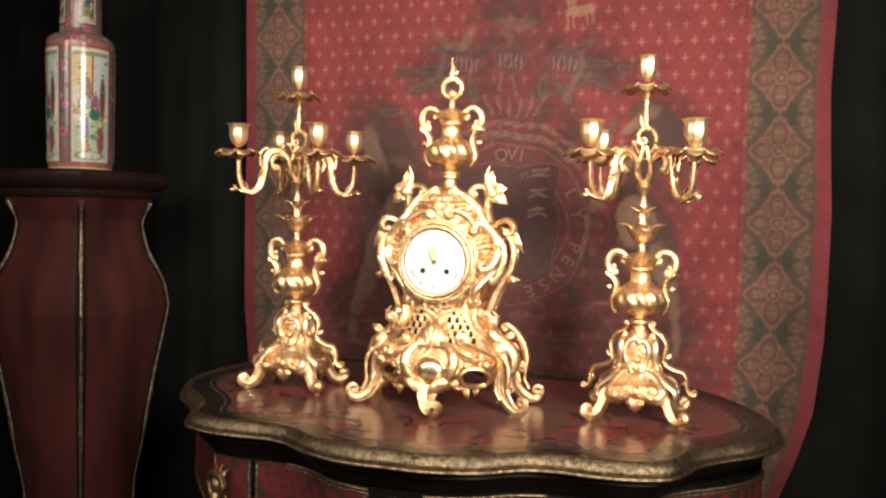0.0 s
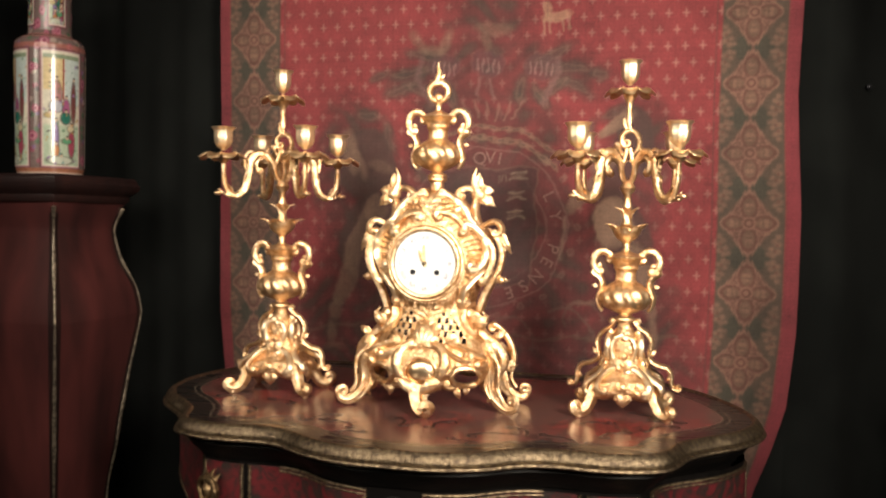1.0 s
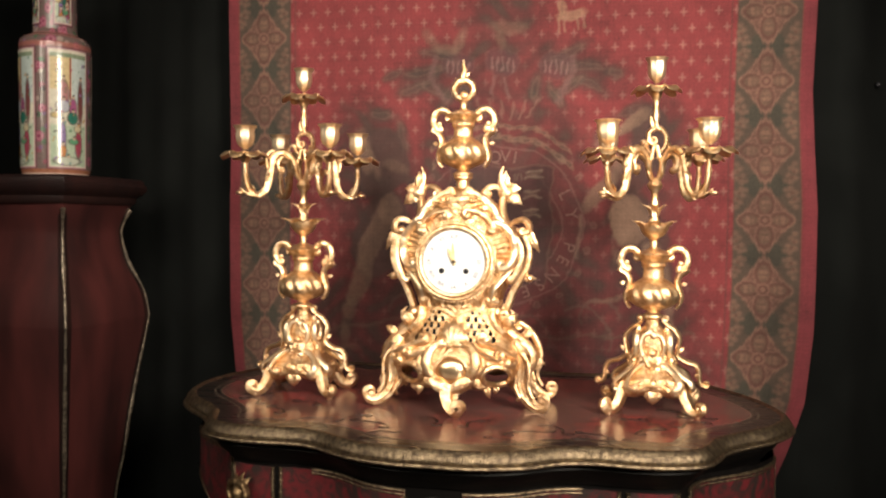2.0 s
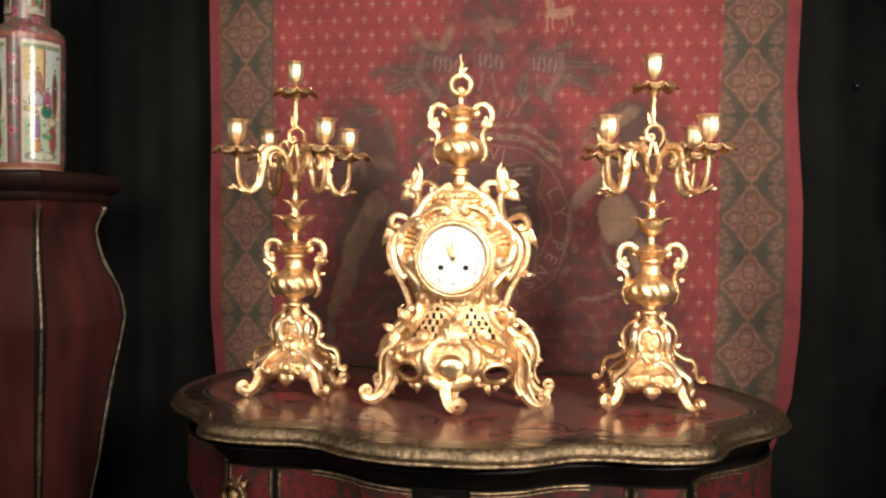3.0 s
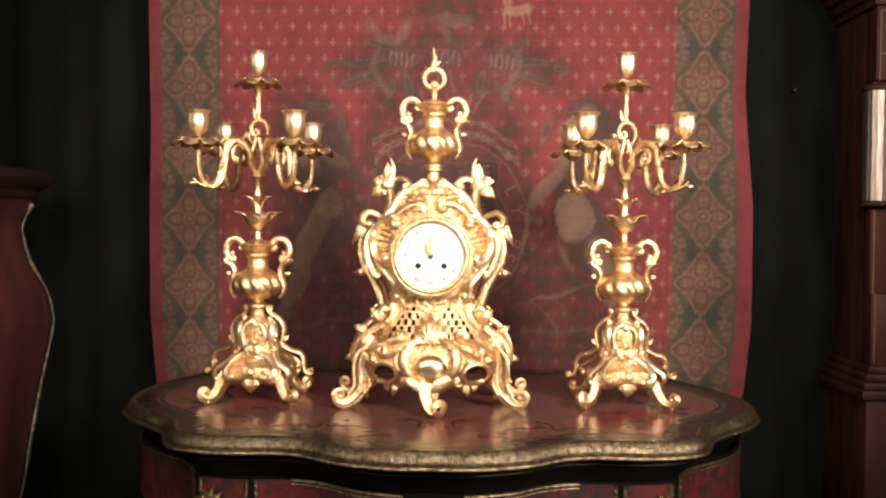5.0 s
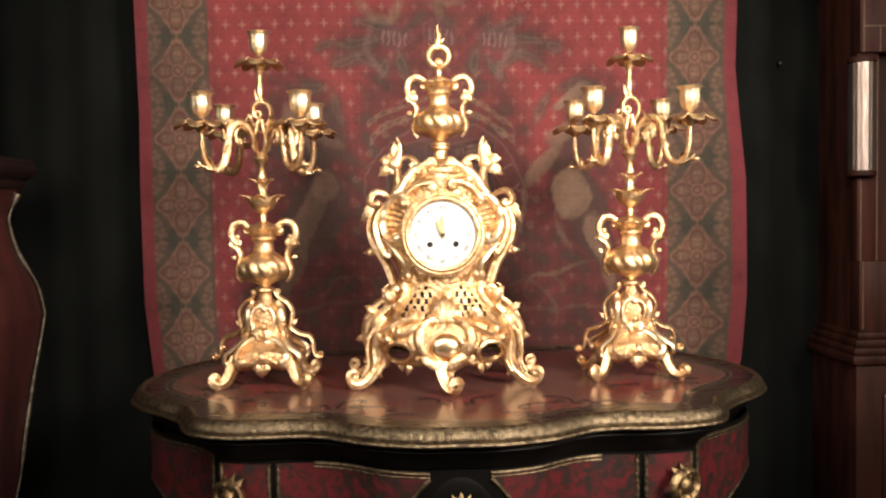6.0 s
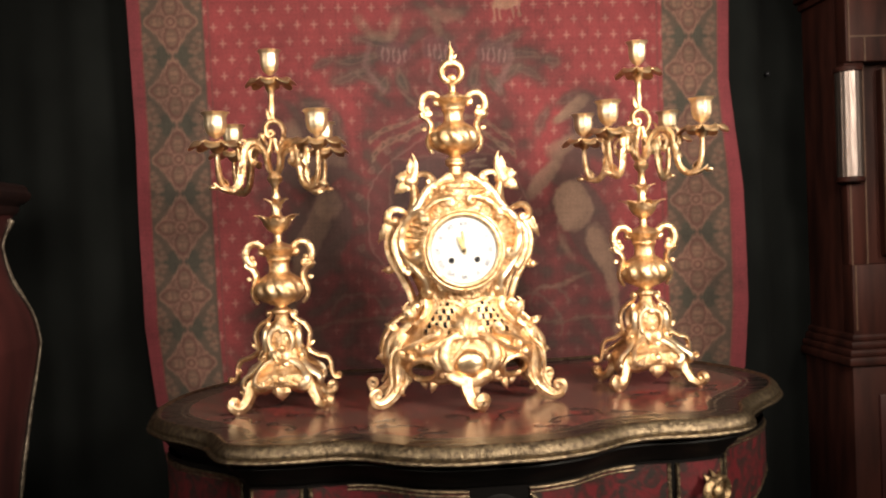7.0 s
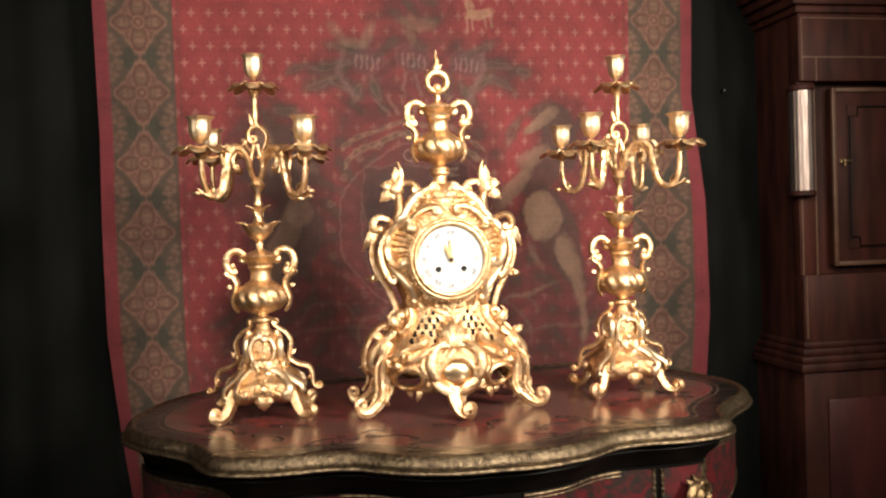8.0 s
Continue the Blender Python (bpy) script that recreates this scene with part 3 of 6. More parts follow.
def tapestry():
    us = np.arange(-0.702, 0.7025, 0.0020)
    zs = np.concatenate([np.arange(0.30, 0.70, 0.008), np.arange(0.70, 1.70, 0.0019), np.arange(1.70, 2.16, 0.008)])
    U, Z = np.meshgrid(us, zs)
    col = woven_design(U, Z, np.random.RandomState(4))
    # the edges hang unevenly and draw in below the table
    right = np.interp(Z, [0.30, 0.55, 0.65, 0.75, 0.90, 1.00, 1.17, 1.31, 1.43, 1.63], [0.570, 0.622, 0.653, 0.678, 0.694, 0.699, 0.702, 0.699, 0.698, 0.705])
    left = np.interp(Z, [0.30, 0.54, 0.645, 0.77, 0.90, 1.15, 1.34, 1.64], [0.620, 0.660, 0.674, 0.688, 0.700, 0.702, 0.699, 0.704])
    reach = np.where(U > 0, right, left) / 0.702
    X = TX + U * (1 + (reach - 1) * np.clip(np.abs(U) / 0.702, 0, 1) ** 2)
    cloth = thing("tapestry", label="faded crimson woven tapestry with patterned bands and heraldic shapes", category="tapestry")
    sheet = grid_mesh("woven_panel", X, tapestry_sheet(X, Z), Z, col, TAPESTRY)
    sheet.parent = cloth
    bm = bmesh.new(); box(bm, TX - 0.69, TX + 0.69, 1.922, 1.932, 0.36, 2.17)
    part("lining", bm, DRAPE, cloth)
    bm = bmesh.new()
    tube(bm, [(TX - 0.76, 1.926, 2.17), (TX + 0.76, 1.926, 2.17)], 0.014, 12)
    part("hanging_rod", bm, HOLE, cloth)
    for s in (-0.6, 0.6):
        bm = bmesh.new()
        tube(bm, [(TX + s, 1.926, 2.17), (TX + s, 1.926, 2.695)], 0.003, 6)
        part("cord", bm, DRAPE, cloth)
    # motto letters, tops outward on the ring
    for ch, deg in (("Q", -7), ("V", 2), ("I", 10), ("L", 63), ("Y", 80), ("P", 107), ("E", 119), ("N", 134), ("S", 147), ("E", 160)):
        cu = bpy.data.curves.new("letter", "FONT")
        cu.body, cu.size, cu.extrude, cu.align_x, cu.align_y = ch, 0.042, 0.0006, "CENTER", "CENTER"
        cu.materials.append(THREAD)
        ob = new("letter", cu)
        a = radians(deg)
        lx, lz = TX + RING[0] + 0.165 * math.sin(a), RING[1] + 0.165 * math.cos(a)
        ob.matrix_world = pose(lx, float(tapestry_sheet(lx, lz)) - 0.0015, lz, 90, 0, 0) @ pose(0, 0, 0, 0, 0, -deg)
        ob.parent = cloth


tapestry()


# ---- boulle table ----
TZ, TY = 0.787, 1.510
QUARTER = [(0.0, -0.370), (0.065, -0.369), (0.135, -0.348), (0.195, -0.310), (0.245, -0.298), (0.300, -0.301), (0.355, -0.296),
           (0.405, -0.275), (0.428, -0.235), (0.443, -0.198), (0.480, -0.155), (0.530, -0.108), (0.568, -0.052), (0.583, 0.0)]


def table_outline(n=14):
    q = QUARTER
    front_right = q
    back_right = [(0.588, 0.060), (0.572, 0.150), (0.528, 0.240), (0.450, 0.318), (0.365, 0.352), (0.270, 0.346), (0.160, 0.338), (0.060, 0.344)]
    back_left = [(0.0, 0.346)] + [(-x, y) for x, y in back_right[::-1]] + [(-0.583, 0.0)]
    back_right[:4] = [(0.580, 0.055), (0.556, 0.135), (0.508, 0.225), (0.440, 0.308)]     # a little worn down on one side
    front_left = [(-x, y) for x, y in q[-2:0:-1]]
    return [np.array(p) for p in spline(front_right + back_right + back_left + front_left, n, True)]


def inset(loop, d):
    """The loop moved inwards by d."""
    out = []
    k = len(loop)
    for i, p in enumerate(loop):
        t = loop[(i + 3) % k] - loop[i - 3]
        t = t / np.hypot(*t)
        out.append(p + np.array([-t[1], t[0]]) * d)
    return out


def even(loop, step):
    """A closed loop resampled at even steps."""
    k = len(loop)
    seg = [np.hypot(*(loop[(i + 1) % k] - loop[i])) for i in range(k)]
    total = sum(seg)
    count = int(total / step)
    out, i, acc = [], 0, 0.0
    for c in range(count):
        s = total * c / count
        while acc + seg[i] < s:
            acc += seg[i]; i += 1
        f = (s - acc) / seg[i]
        out.append(loop[i] * (1 - f) + loop[(i + 1) % k] * f)
    return out


def band(bm, loops, close=True, mats=None):
    """Skins between loops of 3D points."""
    rows = [[bm.verts.new(p) for p in lp] for lp in loops]
    k = len(rows[0])
    for r, (a, b) in enumerate(zip(rows, rows[1:])):
        for i in range(k if close else k - 1):
            f = bm.faces.new((a[i], a[(i + 1) % k], b[(i + 1) % k], b[i]))
            if mats:
                f.material_index = mats[r]
    return rows


def at_z(loop, z):
    return [(p[0], p[1], z) for p in loop]


def apron_point(loop, u, front=True):
    """The place on the loop's front at sideways place u, and its outward normal."""
    k = len(loop)
    best = min((i for i in range(k) if loop[i][1] < 0.02), key=lambda i: abs(loop[i][0] - u) + (0 if loop[i][1] < 0 else 1))
    t = loop[(best + 3) % k] - loop[best - 3]
    t = t / np.hypot(*t)
    return loop[best], np.array([t[1], -t[0]]), best


def boulle_table():
    table = thing("boulle_table", TX, TY, 0, label="serpentine red tortoiseshell table with gadrooned brass rim", category="table")
    base = even(table_outline(), 0.0015)
    k = len(base)
    # rim: rounded brass moulding cut with gadroons
    prof = [(0.015, TZ - 0.0005), (0.012, TZ + 0.0028), (0.008, TZ + 0.0036), (0.004, TZ + 0.0012), (-0.001, TZ - 0.004), (-0.004, TZ - 0.009), (-0.005, TZ - 0.013), (-0.004, TZ - 0.0155), (-0.009, TZ - 0.017), (-0.0105, TZ - 0.020), (-0.008, TZ - 0.023), (0.002, TZ - 0.025), (0.012, TZ - 0.026)]
    loops = []
    for j, (d, z) in enumerate(prof):
        lp = inset(base, d)
        ripple = 0.0007 if 3 <= j <= 6 else (0.0005 if 8 <= j <= 10 else 0.0)
        nl = inset(base, d - 0.001)
        # fine ticks, worn flat here and there
        loops.append([(p[0] + (q[0] - p[0]) * g, p[1] + (q[1] - p[1]) * g, z) for p, q, g in (
            (p, q, ripple * 1000 * math.sin(i * 2 * math.pi / 3 + j * 0.4) * (0.6 + 0.6 * noise.noise(Vector((i * 0.02, 0, 0))))) for i, (p, q) in enumerate(zip(lp, nl)))])
    bm = bmesh.new(); band(bm, loops)
    part("gadrooned_rim", bm, BRASS, table, "dull gadrooned brass rim")
    # top: ebony border, brass lines, tortoiseshell field
    c = even(table_outline(), 0.008)
    ins = [0.0115, 0.050, 0.053, 0.062, 0.064]
    lps = [at_z(inset(c, d), TZ) for d in ins]
    inner = inset(c, 0.064)
    for s in (0.90, 0.78, 0.60, 0.4, 0.2, 0.02):
        lps.append([(p[0] * s, p[1] * s, TZ) for p in inner])
    bm = bmesh.new()
    rows = band(bm, lps, True, [0, 1, 0, 1] + [2] * 6)
    bm.faces.new(rows[-1]).material_index = 2
    under = [bm.verts.new((p[0], p[1], TZ - 0.024)) for p in inset(c, 0.0115)]
    bm.faces.new(under[::-1])
    for i in range(len(c)):
        bm.faces.new((rows[0][i], under[i], under[(i + 1) % len(c)], rows[0][(i + 1) % len(c)]))
    top = part("tabletop", bm, [EBONY, BRASS_DARK, BOULLE_TOP], table, "worn red tortoiseshell and ebonised top")
    # arabesque lines inlaid in the top
    for a0, b0, ln, turn, sz in ((0.10, -0.235, 0.07, 20, 1), (0.22, -0.205, 0.06, -25, -1), (0.31, -0.18, 0.05, 35, 1), (0.03, -0.20, 0.05, 70, -1), (0.16, -0.16, 0.06, -60, 1), (0.39, -0.12, 0.06, 50, -1),
                                 (0.27, -0.10, 0.05, 10, 1), (0.44, -0.05, 0.05, 95, 1), (0.36, 0.0, 0.06, -40, -1), (0.08, -0.27, 0.04, -10, -1), (0.20, -0.26, 0.035, 40, 1), (0.30, -0.235, 0.04, -5, -1)):
        for sx in (-1, 1):
            t = radians(turn)
            sp = [np.array((k * ln, 0.22 * ln * math.sin(k * 3.1))) for k in np.linspace(0, 1, 10)]
            sp = curl(curl(sp, 0.011, sz, 1.2)[::-1], 0.009, sz, 1.0)
            pts = [(sx * (a0 + p[0] * math.cos(t) - p[1] * math.sin(t)), b0 + p[0] * math.sin(t) + p[1] * math.cos(t), TZ + 0.0002) for p in sp]
            bm = bmesh.new()
            tube(bm, pts, taper(0.0010, 0.0010, 0.0016), 6, 0.22, up=(0, 0, 1))
            part("inlay_scroll", bm, EBONY, top, "thin inlaid arabesque line")
    # ebonised cove below the rim
    bm = bmesh.new()
    band(bm, [at_z(inset(c, d), z) for d, z in ((0.016, TZ - 0.030), (0.014, TZ - 0.036), (0.022, TZ - 0.048), (0.034, TZ - 0.058), (0.038, TZ - 0.066), (0.060, TZ - 0.068))])
    part("cove_moulding", bm, EBONY_DULL, table, "black ebonised moulding")
    # apron with a shaped lower edge; its ends stand further out than its front
    def skirt(d):
        a, b = inset(c, d), inset(c, d - 0.019)
        out = []
        for p, q, o in zip(a, b, c):
            f = min(1.0, max(0.0, (abs(o[0]) - 0.41) / 0.09))
            f = f * f * (3 - 2 * f)
            out.append(p * (1 - f) + q * f)
        return out

    ap = skirt(0.044)

    def low(p):
        u = abs(p[0])
        return 0.600 - 0.045 * math.exp(-(u / 0.10) ** 2) - 0.03 * math.exp(-((u - 0.40) / 0.09) ** 2) + 0.018 * math.cos(u * 22)

    bm = bmesh.new()
    zs = [(0.0, 0.0), (0.0, 0.35), (0.004, 0.7), (0.0, 1.0), (0.022, 1.0), (0.022, 0.0)]
    band(bm, [[(p[0], p[1], (TZ - 0.064) * (1 - f) + low(p) * f) for p in skirt(0.044 + d)] for d, f in zs])
    part("apron", bm, EBONY_DULL, table, "black ebonised apron")
    # shell panels with their brass borders; beside the centre they curve away from the cartouche
    face, proud = skirt(0.0425), skirt(0.0415)
    kk = len(face)

    def panel_low(p):
        u = abs(p[0])
        z = low(p) + 0.012
        return max(z, 0.706 - 0.055 * ((u - 0.040) / 0.045) ** 1.4) if 0.040 < u < 0.085 else z

    def rope(bm, pts, r):
        tube(bm, pts, lambda f: r * (1 + 0.22 * math.sin(f * len(pts) * 2.1)), 8)

    for u0, u1, crown in ((-0.372, -0.296, False), (-0.286, -0.043, True), (0.043, 0.286, True), (0.296, 0.372, False), (0.385, 0.552, True), (-0.552, -0.385, True)):
        top_z = TZ - 0.075
        ends = abs(u0) > 0.38 and abs(u1) > 0.38
        if ends:
            idx = [i for i in range(kk) if 0.392 < abs(face[i][0]) and face[i][1] < 0.012 and (face[i][0] > 0) == (u0 > 0) and not (abs(face[i][0]) < 0.40 and face[i][1] > -0.19)]
            if u0 < 0:
                idx = sorted(idx, key=lambda i: face[i][1], reverse=True)
            else:
                idx = sorted(idx, key=lambda i: face[i][1])
        else:
            i0, i1 = apron_point(face, u0)[2], apron_point(face, u1)[2]
            i1 += kk if i1 < i0 else 0
            idx = [i % kk for i in range(i0, i1 + 1)]
        bm = bmesh.new()
        band(bm, [[(q[i][0], q[i][1], z(face[i])) for i in idx] for q, z in (
            (ap, lambda p: top_z), (proud, lambda p: top_z), (proud, panel_low), (ap, panel_low))], False)
        panel = part("inlay_panel", bm, BOULLE, table, "red and black tortoiseshell panel")
        if crown:                                   # a double fillet along the top
            for dz, r in ((0.0, 0.0030), (-0.0062, 0.0022)):
                span = [i for i in idx if ends or abs(face[i][0]) < 0.228]
                bm = bmesh.new()
                tube(bm, [(face[i][0], face[i][1], top_z + dz) for i in span], r, 8)
                part("brass_fillet", bm, BRASS, panel, "worn brass border")
        bm = bmesh.new(); rope(bm, [(face[i][0], face[i][1], panel_low(face[i])) for i in idx], 0.0032)
        part("brass_line", bm, BRASS, panel, "worn brass border")
        for i in (idx[0], idx[-1]):
            z0 = panel_low(face[i])
            if top_z - z0 > 0.02:
                bm = bmesh.new(); rope(bm, [(*face[i], z0 + (top_z - z0) * k / 24) for k in range(25)], 0.0034)
                part("brass_line", bm, BRASS, panel, "worn brass border")
    # black centre boss with a bronze shell
    q, nrm, i = apron_point(face, 0.0)
    bm = bmesh.new(); ball(bm, (q[0], q[1] + 0.003, 0.652), 0.055, 1.0, 0.11, 1.0, 24)
    boss = part("centre_cartouche", bm, EBONY_DULL, table, "black ebonised cartouche")
    bm = bmesh.new()
    for a in range(-75, 76, 25):
        leaf(bm, (q[0], q[1] - 0.008, 0.652), (math.sin(radians(a)), -0.15, math.cos(radians(a))), (0, -1, 0), 0.034, 0.008, 0.2, 2)
    ball(bm, (q[0], q[1] - 0.009, 0.652), 0.009)
    part("shell_mount", bm, MOUNT_GILT, boss, "bronze shell mount")
    # corner mounts and cabriole legs
    for sx in (-1, 1):
        for sy in (-1, 1):
            cx, cy = sx * 0.345, sy * 0.212
            out = Vector((sx * 0.55, sy * 0.83, 0)).normalized()
            path = spline([(-0.016, 0.63), (0.002, 0.58), (0.020, 0.48), (-0.002, 0.30), (-0.018, 0.14), (0.0, 0.05), (0.03, 0.012)], 6)
            bm = bmesh.new()
            tube(bm, [(cx + out.x * a, cy + out.y * a, b) for a, b in path], lambda f: 0.034 - 0.020 * f ** 0.7, 10)
            part("leg", bm, EBONY, table, "black cabriole leg")
            bx, by = sx * 0.352, sy * 0.258
            sd = Vector((-out.y, out.x, 0))

            def place(a, b, lift=0.0):
                return Vector((bx + sd.x * a + out.x * lift, by + sd.y * a + out.y * lift, b))
            bm = bmesh.new()
            ball(bm, place(0, 0.664, 0.008), 0.013, 1, 1, 1.2)
            ball(bm, place(0, 0.640, 0.012), 0.010, 1, 1, 1.3)
            for s2 in (-1, 1):
                side_scroll(bm, [(0.006 * s2, 0.684), (0.020 * s2, 0.680), (0.028 * s2, 0.666), (0.022 * s2, 0.650), (0.010 * s2, 0.640)], 0.0046, (0.005, s2), (0.005, s2), lambda a, b: place(a, b, 0.010))
            leaf(bm, place(0, 0.640, 0.010), (0, 0, -1), out, 0.10, 0.015, 0.2)
            mount = part("bronze_mount", bm, MOUNT_GILT, table, "cast gilt bronze corner mount")
            sprays = [(place(math.sin(radians(a)) * 0.010, 0.668, 0.006), sd * math.sin(radians(a)) + Vector((0, 0, math.cos(radians(a)))) + out * 0.05, 0.030) for a in (-30, 0, 30)]
            sprays += [(place(0.006 * s2, b0, 0.008), sd * s2 + Vector((0, 0, -0.7)), ln) for s2 in (-1, 1) for b0, ln in ((0.656, 0.030), (0.640, 0.034), (0.622, 0.030))]
            for at, way, ln in sprays:
                bm = bmesh.new()
                leaf(bm, at, way, out, ln, 0.0105, 0.4, 3)
                part("acanthus_leaf", bm, MOUNT_GILT, mount)


boulle_table()


# ---- pedestal and vase ----
PX, PY = -1.520, 1.755


def square_ring(d, turn, n=10, bow=0.06):
    """A square of half diagonal d with slightly bowed sides, corners first."""
    out = []
    for s in range(4):
        a, b = radians(turn + 90 * s), radians(turn + 90 * (s + 1))
        p, q = np.array((math.cos(a), math.sin(a))) * d, np.array((math.cos(b), math.sin(b))) * d
        mid = (p + q) / 2
        for i in range(n):
            f = i / n
            out.append(p * (1 - f) + q * f + mid * bow * 4 * f * (1 - f))
    return out


PED = [(0.215, 0.0), (0.215, 0.05), (0.200, 0.07), (0.165, 0.10), (0.140, 0.18), (0.128, 0.30), (0.132, 0.42), (0.152, 0.525), (0.162, 0.597), (0.174, 0.668),
       (0.187, 0.740), (0.202, 0.811), (0.213, 0.870), (0.214, 0.895), (0.201, 0.954), (0.165, 1.025), (0.149, 1.090), (0.152, 1.120), (0.176, 1.172)]


def pedestal():
    ped = thing("pedestal", PX, PY, 0, -49.1, label="dark mahogany bombe pedestal with brass corner mounts", category="pedestal")
    prof = spline(PED, 4)
    bm = bmesh.new()
    rows = band(bm, [[(p[0], p[1], z) for p in square_ring(d, 0)] for d, z in prof])
    bm.faces.new(rows[0][::-1]); bm.faces.new(rows[-1])
    part("body", bm, MAHOGANY, ped)
    bm = bmesh.new()
    slab = [(0.178, 1.170), (0.186, 1.178), (0.186, 1.188), (0.200, 1.196), (0.212, 1.206), (0.214, 1.216), (0.206, 1.224), (0.206, 1.230), (0.198, 1.236)]
    rows = band(bm, [[(p[0], p[1], z) for p in square_ring(d, 0, bow=0.10)] for d, z in slab])
    bm.faces.new(rows[0][::-1]); bm.faces.new(rows[-1])
    part("top_slab", bm, SLAB_WOOD, ped, "moulded mahogany top")
    for s in range(4):
        a = radians(90 * s)
        pts = [((d + 0.004) * math.cos(a), (d + 0.001) * math.sin(a), z) for d, z in prof if 0.10 < z < 1.165]
        m = len(pts)
        bm = bmesh.new()
        tube(bm, pts, lambda f: 0.0022 + 0.0012 * abs(math.sin(f * 46)) + 0.0024 * max(0.0, math.sin(f * 19 + 2 * math.sin(f * 7))) ** 2, 8)
        part("corner_mount", bm, BRASS_DARK, ped, "cast brass corner mount")
        bm = bmesh.new()
        strips = []
        for deg in (-12.4, -8, -4, 0, 4, 8, 12.4):
            b = radians(90 * s + deg)
            strips.append([(d / (math.cos(b - a) + math.sin(abs(b - a))) * 1.0125 * math.cos(b), d / (math.cos(b - a) + math.sin(abs(b - a))) * 1.0125 * math.sin(b), z) for d, z in prof if 0.14 < z < 1.15])
        band(bm, strips, False)
        part("corner_veneer", bm, SLAB_WOOD, ped, "dark veneered corner band")
        for sg in (-1, 1):
            b = radians(90 * s + sg * 13)
            pts = []
            for d, z in prof:
                if 0.14 < z < 1.15:
                    e = d / (math.cos(b - a) + math.sin(abs(b - a))) * 1.016
                    pts.append((e * math.cos(b), e * math.sin(b), z))
            bm = bmesh.new(); tube(bm, pts, 0.0012, 5)
            part("stringing_line", bm, STRINGING, ped)


pedestal()


